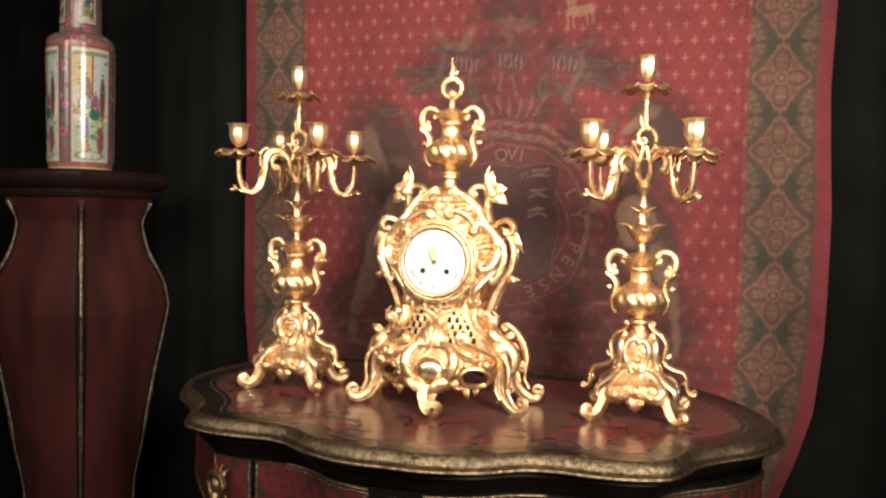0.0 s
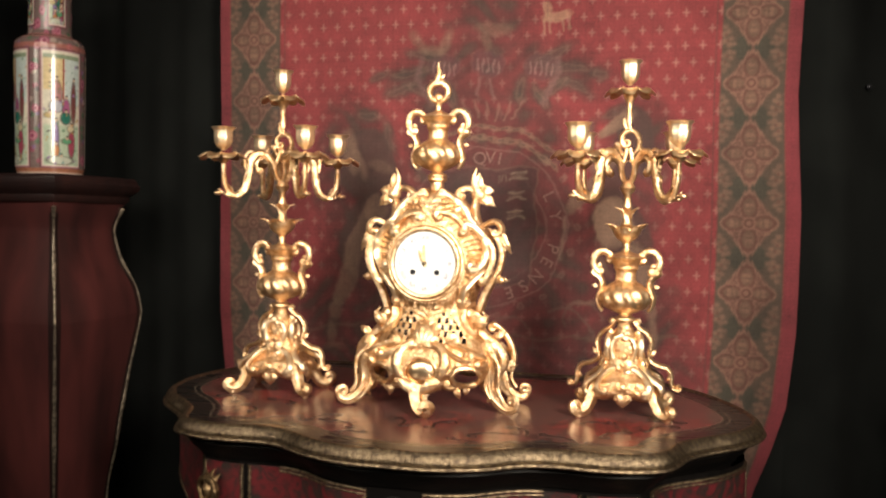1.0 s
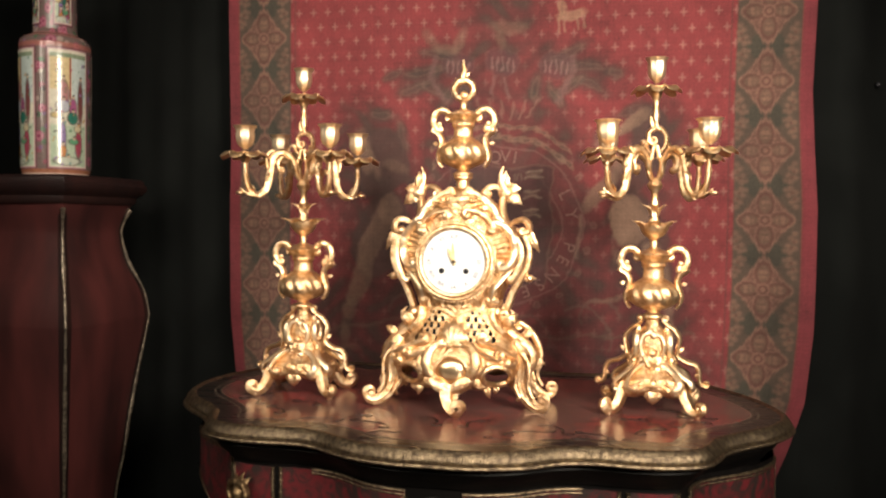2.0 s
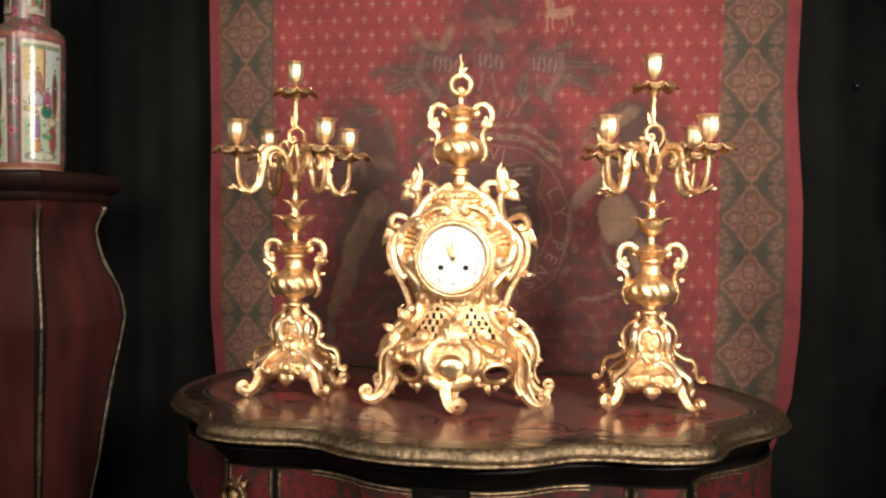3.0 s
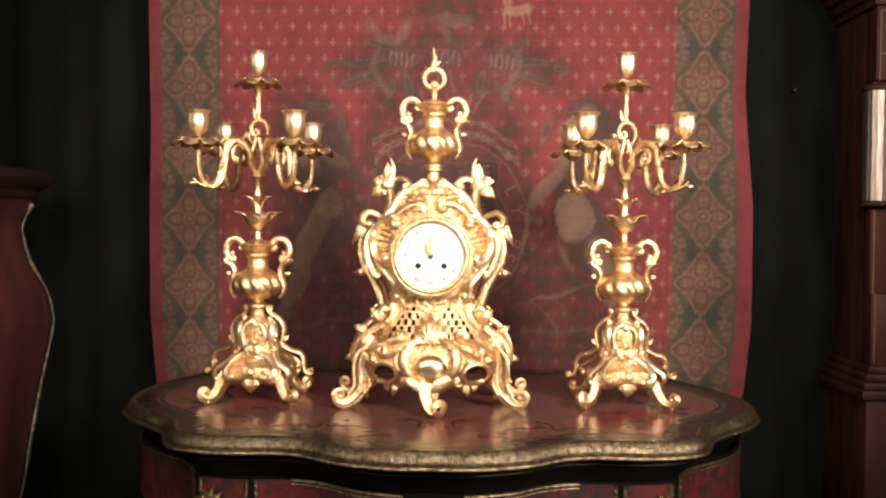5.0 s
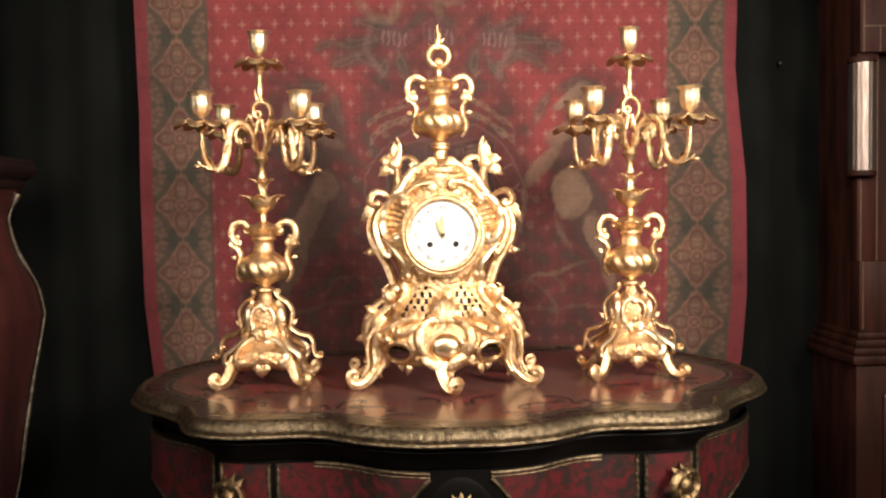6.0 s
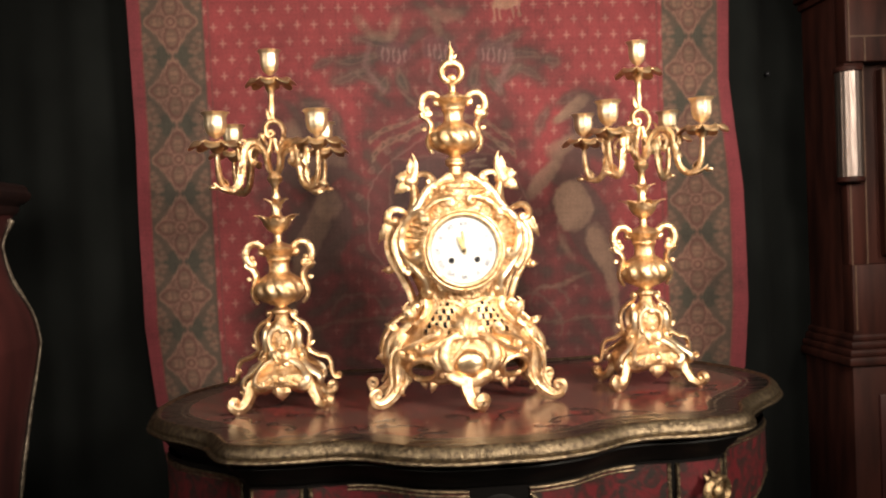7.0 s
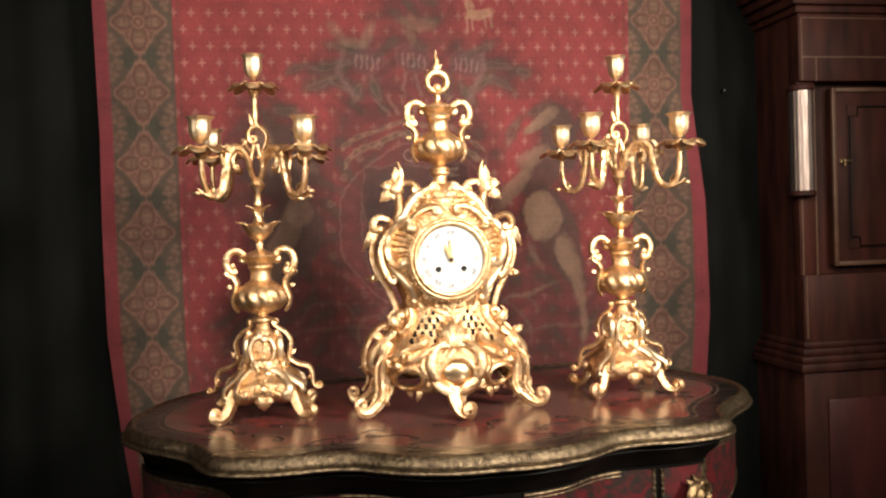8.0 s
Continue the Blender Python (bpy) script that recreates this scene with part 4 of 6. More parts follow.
def famille_rose(A, Z, R, rng):
    """Glaze colours round the vase: white panels with plain patches of colour, florid ground between."""
    col = np.zeros(A.shape + (3,))

    def lay(mask, c, k=1.0):
        m = (mask * k)[..., None]
        col[:] = col * (1 - m) + np.array(c) * m

    S = A * 0.087
    lay(np.ones(A.shape), (0.21, 0.15, 0.14))
    for n, c in ((230, (0.09, 0.17, 0.10)), (230, (0.36, 0.09, 0.14)), (120, (0.50, 0.38, 0.34)), (260, (0.07, 0.05, 0.06)), (90, (0.26, 0.15, 0.30))):
        for _ in range(n):
            a, z, r = rng.uniform(0, 2 * math.pi) * 0.087, rng.uniform(0.0, 0.56), rng.uniform(0.003, 0.0085)
            d = np.abs(S - a)
            d = np.minimum(d, 2 * math.pi * 0.087 - d)
            lay(soft(np.hypot(d, Z - z) - r, 0.0015), c, 0.8)
    for _ in range(90):                                                         # full-blown roses on the ground
        a, z, r = rng.uniform(0, 2 * math.pi) * 0.087, rng.uniform(0.0, 0.56), rng.uniform(0.008, 0.013)
        d = np.abs(S - a)
        d = np.hypot(np.minimum(d, 2 * math.pi * 0.087 - d), Z - z)
        lay(soft(d - r, 0.002), (0.44, 0.10, 0.19), 0.85)
        lay(soft(np.abs(d - r * 0.55) - 0.0012, 0.0012), (0.62, 0.34, 0.36), 0.7)
        lay(soft(d - r * 0.25, 0.001), (0.20, 0.03, 0.07), 0.8)
    for kf in range(4):
        a0 = radians(-49.1 + 18 + 90 * kf) % (2 * math.pi)
        u = (A - a0 + math.pi) % (2 * math.pi) - math.pi
        u = u * 0.087
        for z0, z1, hw in ((0.024, 0.305, 0.049), (0.375, 0.50, 0.034)):
            inside = np.maximum(np.abs(u) - hw, np.abs(Z - (z0 + z1) / 2) - (z1 - z0) / 2)
            lay(soft(inside - 0.007, 0.001), (0.16, 0.05, 0.07), 0.9)
            lay(soft(inside - 0.003, 0.001), (0.66, 0.40, 0.42))
            lay(soft(inside, 0.001), (0.84, 0.80, 0.66))
            ins = soft(inside + 0.002, 0.001)
            h = z1 - z0
            lay(ins * soft(np.maximum(np.abs(u + 0.022) - 0.026, np.abs(Z - z0 - h * 0.80) - h * 0.14), 0.001), (0.80, 0.64, 0.36))
            lay(ins * soft(np.maximum(np.abs(u - 0.028) - 0.022, np.abs(Z - z0 - h * 0.74) - h * 0.2), 0.001), (0.62, 0.72, 0.70))
            lay(ins * soft(np.maximum(np.abs(u - 0.002) - 0.002, np.abs(Z - z0 - h * 0.78) - h * 0.2), 0.001), (0.36, 0.06, 0.05))
            lay(ins * soft(np.maximum(np.abs(u) - 0.05, np.abs(Z - z0 - h * 0.955) - h * 0.018), 0.001), (0.28, 0.36, 0.24))
            lay(ins * soft(Z - z0 - h * 0.36, 0.004), (0.38, 0.56, 0.40), 0.7)
            for fu, fz, a, b, c in ((-0.016, 0.62, 0.012, 0.042, (0.52, 0.24, 0.24)), (-0.016, 0.52, 0.016, 0.018, (0.56, 0.58, 0.66)), (0.010, 0.50, 0.009, 0.030, (0.44, 0.12, 0.28)),
                                    (0.009, 0.42, 0.013, 0.018, (0.03, 0.20, 0.15)), (0.032, 0.56, 0.007, 0.06, (0.20, 0.06, 0.06)), (-0.018, 0.25, 0.007, 0.045, (0.30, 0.20, 0.46)),
                                    (-0.018, 0.13, 0.008, 0.02, (0.62, 0.26, 0.08)), (0.026, 0.20, 0.009, 0.040, (0.40, 0.07, 0.12)), (0.024, 0.33, 0.009, 0.010, (0.70, 0.60, 0.40)),
                                    (0.012, 0.22, 0.012, 0.008, (0.14, 0.40, 0.22)), (-0.034, 0.44, 0.012, 0.008, (0.66, 0.52, 0.24)), (-0.005, 0.05, 0.03, 0.012, (0.62, 0.66, 0.55))):
                lay(ins * soft(oval(u, Z, fu * hw / 0.052, z0 + h * fz, a * 1.15, b * 0.86) - 0.0012, 0.0012), (0.06, 0.035, 0.04), 0.7)
                lay(ins * soft(oval(u, Z, fu * hw / 0.052, z0 + h * fz, a, b * 0.8), 0.0015), c, 0.95)
                lay(ins * soft(oval(u, Z, fu * hw / 0.052 + 0.001, z0 + h * fz + b * 0.95, 0.0042, 0.0045), 0.001), (0.66, 0.50, 0.38), 0.9)
                lay(ins * soft(oval(u, Z, fu * hw / 0.052 + 0.001, z0 + h * fz + b * 0.95 + 0.004, 0.0036, 0.0022), 0.001), (0.04, 0.03, 0.03), 0.9)
            for _ in range(60):
                q = ((0.42, 0.10, 0.14), (0.10, 0.24, 0.14), (0.07, 0.05, 0.06), (0.34, 0.20, 0.42), (0.62, 0.34, 0.10), (0.20, 0.36, 0.34))[rng.randint(6)]
                lay(ins * soft(oval(u, Z, rng.uniform(-hw, hw), z0 + h * rng.uniform(0.02, 0.98) ** 1.3, rng.uniform(0.0012, 0.006), rng.uniform(0.0012, 0.004), rng.uniform(0, 90)), 0.001), q, 0.75)
    for z, c in ((0.012, (0.55, 0.20, 0.10)), (0.318, (0.50, 0.17, 0.14)), (0.345, (0.42, 0.16, 0.14)), (0.002, (0.78, 0.66, 0.58))):
        lay(soft(np.abs(Z - z) - 0.006, 0.002), c, 0.7)
    return np.clip(col * 0.72, 0.008, 1)


def vase():
    v = thing("porcelain_vase", PX - 0.006, PY + 0.004, 1.236, label="famille rose porcelain vase with painted panels on the pedestal", category="vase")
    prof = [(0.0, 0.0), (0.072, 0.0), (0.076, 0.003), (0.077, 0.011), (0.0795, 0.016), (0.0805, 0.03), (0.081, 0.10), (0.082, 0.20), (0.083, 0.29), (0.0825, 0.322), (0.080, 0.334), (0.073, 0.342),
            (0.056, 0.349), (0.0510, 0.36), (0.0500, 0.42), (0.0510, 0.49), (0.060, 0.525), (0.075, 0.545), (0.078, 0.552), (0.072, 0.550), (0.050, 0.50), (0.045, 0.40), (0.0, 0.38)]
    pr = []
    for a, b in zip(prof, prof[1:]):
        m = max(1, int(math.hypot(b[0] - a[0], b[1] - a[1]) / 0.0022))
        pr += [(a[0] + (b[0] - a[0]) * i / m, a[1] + (b[1] - a[1]) * i / m) for i in range(m)]
    pr.append(prof[-1])
    A, Zi = np.meshgrid(np.linspace(0, 2 * math.pi, 261), np.arange(len(pr)))
    R = np.array([p[0] for p in pr])[:, None] * np.ones(A.shape)
    Z = np.array([p[1] for p in pr])[:, None] * np.ones(A.shape)
    col = famille_rose(A, Z, R, np.random.RandomState(9))
    cut = [0] + [next(i for i, p in enumerate(pr) if p[1] >= h) for h in (0.014, 0.345, 0.520)] + [len(pr) - 1]
    for nm, a, b in zip(("foot_rim", "body", "neck", "lip"), cut, cut[1:]):
        q = slice(a, b + 1)
        grid_mesh(nm, (R * np.cos(A))[q], (R * np.sin(A))[q], Z[q], col[q], PORCELAIN).parent = v


vase()


# ---- longcase clock ----
def longcase():
    lc = thing("longcase_clock", 0.585, 1.94, 0, label="dark mahogany longcase clock with silvered corner columns", category="clock")
    W, D = 0.44, 0.21
    solid_box("base", (-0.014, W + 0.014, -0.014, D, 0.10, 0.715), OAK_DARK, lc)
    solid_box("plinth", (-0.030, W + 0.030, -0.03, D, 0.0, 0.10), OAK_DARK, lc)
    solid_box("base_panel", (0.05, W - 0.05, -0.022, -0.013, 0.20, 0.64), MAHOGANY, lc)
    # stepped waist moulding
    for nm, o, z0, z1 in (("waist_moulding", 0.030, 0.715, 0.738), ("waist_moulding", 0.025, 0.738, 0.756), ("waist_moulding", 0.016, 0.756, 0.775), ("waist_moulding", 0.008, 0.775, 0.792)):
        solid_box(nm, (-o, W + o, -o, D, z0, z1), OAK_DARK, lc, bevel=0.006)
    # trunk: body behind, stiles and rails proud of it, columns in the corners
    solid_box("trunk", (0.0, W, 0.045, D, 0.79, 1.645), OAK_DARK, lc)
    solid_box("lower_rail", (0.0, W, 0.0, 0.047, 0.79, 0.965), OAK_DARK, lc)
    solid_box("upper_rail", (0.0, W, 0.0, 0.047, 1.470, 1.645), OAK_DARK, lc)
    for x0, x1 in ((0.0, 0.052), (W - 0.052, W)):
        solid_box("stile", (x0, x1, 0.012, 0.047, 0.965, 1.470), OAK_DARK, lc)
    # door
    door = solid_box("door", (0.104, W - 0.104, 0.016, 0.047, 0.985, 1.455), OAK_DARK, lc)
    for dims in ((0.100, 0.112, 0.010, 0.020, 0.985, 1.455), (W - 0.112, W - 0.100, 0.010, 0.020, 0.985, 1.455),
                 (0.112, W - 0.112, 0.010, 0.020, 0.985, 0.997), (0.112, W - 0.112, 0.010, 0.020, 1.443, 1.455)):
        solid_box("door_moulding", dims, STRINGING, door)
    solid_box("door_panel", (0.145, W - 0.145, 0.012, 0.018, 1.03, 1.41), OAK_DARK, door)
    x0, x1, z0, z1, n = 0.150, W - 0.150, 1.036, 1.404, 0.024
    bm = bmesh.new()
    tube(bm, [(a, 0.0115, b) for a, b in ((x0, z0 + n), (x0, z1 - n), (x0 + n, z1 - n), (x0 + n, z1), (x1 - n, z1), (x1 - n, z1 - n), (x1, z1 - n), (x1, z0 + n),
                                           (x1 - n, z0 + n), (x1 - n, z0), (x0 + n, z0), (x0 + n, z0 + n), (x0, z0 + n))], 0.0028, 6)
    part("panel_line", bm, EBONY_DULL, door, "dark notched inlaid line")
    bm = bmesh.new()
    ball(bm, (0.128, 0.013, 1.262), 0.007, 1, 0.4, 1)
    tube(bm, [(0.128, 0.012, 1.262), (0.128, 0.002, 1.262)], 0.0025, 6)
    tube(bm, [(0.128, 0.002, 1.266), (0.128, 0.002, 1.248)], 0.003, 6)
    tube(bm, [(0.128, 0.002, 1.262), (0.146, 0.002, 1.262)], 0.0025, 6)
    part("key", bm, MOUNT_GILT, door, "brass key and escutcheon")
    # reeded columns with capitals
    for x in (0.010, W - 0.010):
        bm = bmesh.new()
        lathe(bm, [(0.030, 1.185), (0.030, 1.445)], 64, 16, 0.022, at=(x, 0.012, 0))
        col = part("column", bm, STEEL, lc, "silvered reeded column")
        for z0, z1 in ((1.170, 1.187), (1.443, 1.460)):
            bm = bmesh.new()
            lathe(bm, [(0.028, z0), (0.034, z0 + 0.004), (0.034, z1 - 0.004), (0.028, z1)], 32, at=(x, 0.012, 0))
            part("capital", bm, OAK_DARK, col)
    # stringing on the front
    for dims in ((0.006, 0.010, -0.002, 0.002, 0.80, 0.965), (0.006, 0.010, 0.010, 0.014, 0.965, 1.170), (0.006, 0.010, -0.002, 0.002, 1.47, 1.635),
                 (0.046, 0.050, 0.010, 0.014, 0.965, 1.46), (0.010, W - 0.010, -0.002, 0.002, 1.530, 1.534), (0.010, W - 0.010, -0.002, 0.002, 1.631, 1.635),
                 (0.046, 0.050, -0.002, 0.002, 1.47, 1.53)):
        solid_box("stringing_line", dims, STRINGING, lc, bevel=0)
    # throat and hood
    for o, z0, z1 in ((0.010, 1.645, 1.665), (0.022, 1.665, 1.69), (0.036, 1.69, 1.715)):
        solid_box("throat_moulding", (-o, W + o, -o * 0.7, D, z0, z1), OAK_DARK, lc, bevel=0.006)
    hood = solid_box("hood", (-0.05, W + 0.05, -0.035, D, 1.715, 2.16), OAK_DARK, lc)
    solid_box("cornice", (-0.08, W + 0.08, -0.065, D, 2.16, 2.22), OAK_DARK, hood, bevel=0.012)


longcase()
bm = bmesh.new()
tube(bm, [(0.452, 2.085, 1.470), (0.452, 2.13, 1.472)], 0.004, 8)
ball(bm, (0.452, 2.083, 1.470), 0.007)
tagged(part("curtain_pin", bm, HOLE), "small dull metal pin stuck in the curtain", "pin")


# ---- candelabra ----
URN_HANDLE = [(0.028, 0.287), (0.032, 0.295), (0.044, 0.301), (0.057, 0.297), (0.064, 0.285), (0.063, 0.271), (0.054, 0.261)]
URN_HANDLE_LOW = [(0.062, 0.259), (0.052, 0.253), (0.046, 0.241), (0.049, 0.227), (0.054, 0.213), (0.051, 0.199), (0.044, 0.190)]


def two_handled_urn(bm_body, parent, dz, s=1.0, squash=1.0):
    """Lobed gilt urn on a foot with two double-scroll handles; dz lifts it."""
    prof = [(0.012, 0.170), (0.018, 0.173), (0.018, 0.178), (0.010, 0.184), (0.022, 0.190), (0.037, 0.197), (0.0445, 0.207), (0.0460, 0.217), (0.0425, 0.228), (0.031, 0.239), (0.0205, 0.246),
            (0.0185, 0.254), (0.0185, 0.264), (0.0225, 0.270), (0.0215, 0.273), (0.026, 0.281), (0.033, 0.287), (0.0355, 0.291), (0.030, 0.292), (0.020, 0.297), (0.011, 0.300), (0.008, 0.303)]
    pr = [(r * s, (z - 0.17) * s + dz) for r, z in spline(prof, 3)]
    lathe(bm_body, pr, 72, 12, 0.06, 9, where=lambda z: max(0.0, 1 - abs((z - dz) / s - 0.048) / 0.035), squash=squash)
    for sg in (-1, 1):
        bm = bmesh.new()

        def place(a, b):
            return Vector((sg * (a * 0.925) * s, 0, (b - 0.17) * s + dz))
        side_scroll(bm, URN_HANDLE, 0.0056 * s, (0.0045, 1), (0.004, -1), place)
        side_scroll(bm, URN_HANDLE_LOW, 0.0050 * s, (0.004, 1), None, place)
        for a, b, wx, wz in ((0.062, 0.263, 0.9, -0.3), (0.056, 0.235, 0.9, 0.2), (0.056, 0.276, -0.9, -0.4), (0.044, 0.299, -0.7, 0.7)):
            leaf(bm, place(a, b), (sg * wx, 0, wz), (0, -1, 0), 0.0095 * s, 0.0042 * s, 0.2, 2, 0.003 * s, 8)
        part("handle", bm, GOLD, parent)


def candle_socket(bm, x, y, z, s=1.06):
    k = 0.96
    prof = [(0.004, -0.046), (0.0055, -0.043), (0.008, -0.041), (0.0115, -0.037), (0.0142, -0.029), (0.0150, -0.019),
            (0.0146, -0.009), (0.0165, -0.003), (0.0196, 0.0), (0.0188, 0.0006), (0.0132, -0.004), (0.0118, -0.02), (0.0, -0.021)]
    lathe(bm, [(r * s, z + h * k) for r, h in prof], 40, 8, 0.045, at=(x, y, 0))


def drip_pan(bm, x, y, z, r):
    """A shallow pan with eight curled petals, one piece."""
    rows, na = [], 64
    prof = [(0.004, -0.018), (0.009, -0.014), (0.0125, -0.007), (0.011, -0.003), (r * 0.5, -0.0025), (r * 0.78, -0.0020), (r * 1.0, -0.0055), (r * 1.03, -0.0060), (r * 1.0, -0.0035), (r * 0.78, 0.0015), (r * 0.5, 0.0008), (0.006, 0.0)]
    for q, h in prof:
        ring = []
        for j in range(na):
            a = 2 * math.pi * j / na
            f = max(0.0, q / r - 0.4) / 0.6
            k = abs(math.cos(4 * a)) ** 0.6
            rr = q * (1 - 0.20 * (1 - k) * f)
            ring.append(bm.verts.new((x + rr * math.cos(a), y + rr * math.sin(a), z + h + f * f * (0.0055 * (1 - k) - 0.0040 * k + 0.0016 * math.cos(3 * a + 1)))))
        rows.append(ring)
    for a, b in zip(rows, rows[1:]):
        for j in range(na):
            bm.faces.new((a[j], a[(j + 1) % na], b[(j + 1) % na], b[j]))
    bm.faces.new(rows[0][::-1])
    bm.faces.new(rows[-1])


def leaf_part(parent, *args, **kw):
    bm = bmesh.new()
    leaf(bm, *args, **kw)
    return part("acanthus_leaf", bm, GOLD, parent)


def candelabrum(x, y, rz):
    c = thing("candelabrum", x, y, TZ, rz, label="five-light rococo gilt bronze candelabrum with urn stem", category="candelabrum", group="candelabra flanking the clock")
    # base: bombe square on four scroll feet
    prof = [(0.044, 0.034), (0.061, 0.039), (0.067, 0.049), (0.063, 0.062), (0.044, 0.076), (0.031, 0.090), (0.0265, 0.108), (0.0275, 0.126), (0.0265, 0.142), (0.020, 0.152), (0.0135, 0.160), (0.012, 0.170)]
    bm = bmesh.new()
    rows = []
    for r, z in spline(prof, 6):
        ring = []
        for j in range(96):
            a = 2 * math.pi * j / 96
            sq = 1 / (abs(math.cos(a)) ** 3.2 + abs(math.sin(a)) ** 3.2) ** (1 / 3.2)
            k = min(1, max(0, (0.15 - z) / 0.06))
            rr = r * (1 + (sq - 1) * k)
            p = Vector((rr * math.cos(a), rr * 0.86 * math.sin(a), z))
            t = math.atan2(math.sin(2 * a) ** 2, math.cos(2 * a))      # the same scrolls on all four sides
            h = math.sin(9 * t + z * 150 + 2.2 * math.sin(z * 90 + 3 * t)) * (0.5 + 0.5 * math.sin(z * 120 + 1.0))
            h2 = noise.noise(p * 160)
            rr += k * (0.0022 * (1 - 1.6 * abs(h)) + 0.0009 * (1 - 2.4 * abs(h2)))
            ring.append(bm.verts.new((rr * math.cos(a), rr * 0.86 * math.sin(a), z + (0.005 * math.cos(4 * a) * k if z < 0.06 else 0))))
        rows.append(ring)
    for a, b in zip(rows, rows[1:]):
        for j in range(96):
            bm.faces.new((a[j], a[(j + 1) % 96], b[(j + 1) % 96], b[j]))
    bm.faces.new(rows[0][::-1]); bm.faces.new(rows[-1])
    base = part("base", bm, GOLD_CHASED, c, "chased gilt bombe base")
    for ang in (0, 90, 180, 270):
        d = Vector((math.cos(radians(ang)), 0.86 * math.sin(radians(ang)), 0))
        t = Vector((-math.sin(radians(ang)), math.cos(radians(ang)), 0))
        for s2 in (-1, 1):
            leaf_part(base, d * 0.061 + Vector((0, 0, 0.052)), t * s2 + Vector((0, 0, 0.25)), d, 0.034, 0.012, 0.35)
            leaf_part(base, d * 0.042 + Vector((0, 0, 0.085)), t * (0.6 * s2) + Vector((0, 0, 0.8)), d, 0.03, 0.009, 0.35)
        leaf_part(base, d * 0.061 + Vector((0, 0, 0.050)), Vector((0, 0, -1)) + d * 0.1, d, 0.030, 0.017, 0.25, 4)
        for s2 in (-1, 1):                      # C scrolls that frame each face
            for pts, r in (([(0.004, 0.146), (0.016, 0.140), (0.021, 0.124), (0.016, 0.106), (0.005, 0.098)], 0.0034), ([(0.008, 0.090), (0.024, 0.086), (0.040, 0.072), (0.046, 0.056), (0.036, 0.048)], 0.0040)):
                bm = bmesh.new()
                side_scroll(bm, pts, r, (0.004, s2), (0.005, s2), lambda a, b: d * (float(np.interp(b, [p[1] for p in prof], [p[0] for p in prof])) + 0.003) + t * (s2 * a) + Vector((0, 0, b)), 10)
                part("face_scroll", bm, GOLD_PALE, base)
        for p, r in ((d * 0.061 + Vector((0, 0, 0.058)), 0.009), (d * 0.031 + Vector((0, 0, 0.110)), 0.008)):
            bm = bmesh.new(); ball(bm, p, r, n=8)
            part("rosette", bm, GOLD, base)
    for sx in (-1, 1):
        for sy in (-1, 1):
            d = Vector((sx * 0.80, sy * 0.60, 0))

            def place(a, b):
                return Vector((d.x * a, d.y * a, b))
            bm = bmesh.new()
            path = curl([np.array(p) for p in spline([(0.056, 0.054), (0.066, 0.044), (0.072, 0.030), (0.082, 0.015), (0.096, 0.010), (0.106, 0.015)], 6)], 0.0065, 1, 1.0)
            tube(bm, [place(a, b) for a, b in path], lambda f: 0.0096 - 0.0050 * f, 20, 1.35, ridge=0.10)
            ball(bm, place(0.097, 0.004), 0.0062, 1, 1, 0.9, 8)
            part("foot", bm, GOLD, c)
    for sx in (-1, 1):
        bm = bmesh.new()
        side_scroll(bm, [(0.019, 0.168), (0.026, 0.160), (0.040, 0.150), (0.049, 0.134), (0.047, 0.116), (0.046, 0.103), (0.060, 0.092), (0.078, 0.086), (0.085, 0.074), (0.086, 0.060), (0.089, 0.050), (0.096, 0.046)], 0.0040, (0.0045, -1), (0.005, 1),
                    lambda a, b: Vector((sx * a, 0.012 * a / 0.09, b)))
        leaf(bm, (sx * 0.047, 0.004, 0.108), (sx * 0.7, 0, 0.7), (0, -1, 0), 0.016, 0.004, 0.3, 2)
        leaf(bm, (sx * 0.088, 0.010, 0.070), (sx * -0.8, 0, -0.5), (0, -1, 0), 0.014, 0.004, 0.3, 2)
        part("side_scroll", bm, GOLD, c)
    # urn with handles
    bm = bmesh.new()
    two_handled_urn(bm, c, 0.170)
    part("urn", bm, GOLD, c)
    # stem: leaf cup, small crown, hub
    bm = bmesh.new()
    lathe(bm, [(0.008, 0.298), (0.006, 0.306), (0.0075, 0.312), (0.006, 0.315), (0.009, 0.319), (0.018, 0.325), (0.025, 0.335), (0.027, 0.346), (0.024, 0.348), (0.012, 0.346), (0.007, 0.360), (0.006, 0.376), (0.009, 0.382), (0.006, 0.392), (0.006, 0.405),
               (0.012, 0.412), (0.014, 0.418), (0.010, 0.426), (0.004, 0.432)], 24)
    cup = part("stem", bm, GOLD, c)
    for i in range(6):
        a = 2 * math.pi * (i + 0.5) / 6
        d = Vector((math.cos(a), math.sin(a), 0))
        leaf_part(cup, d * 0.021 + Vector((0, 0, 0.337)), d * 0.8 + Vector((0, 0, 0.9)), Vector((0, 0, 0.8)) - d, 0.026, 0.011, 0.38, 2, 0.0015)
        leaf_part(cup, d * 0.006 + Vector((0, 0, 0.362)), d * 0.5 + Vector((0, 0, 1)), Vector((0, 0, 0.5)) - d, 0.026, 0.006, 0.40, 2, 0.0013, 8)
    # central stem: open lyre of four bars with volutes
    bm = bmesh.new()
    for i in range(4):
        a = radians(45 + 90 * i)
        d = Vector((math.cos(a), math.sin(a), 0))
        tube(bm, [d * r + Vector((0, 0, z)) for r, z in spline([(0.006, 0.425), (0.016, 0.437), (0.017, 0.452), (0.009, 0.474), (0.004, 0.490)], 5)], 0.0034, 7)
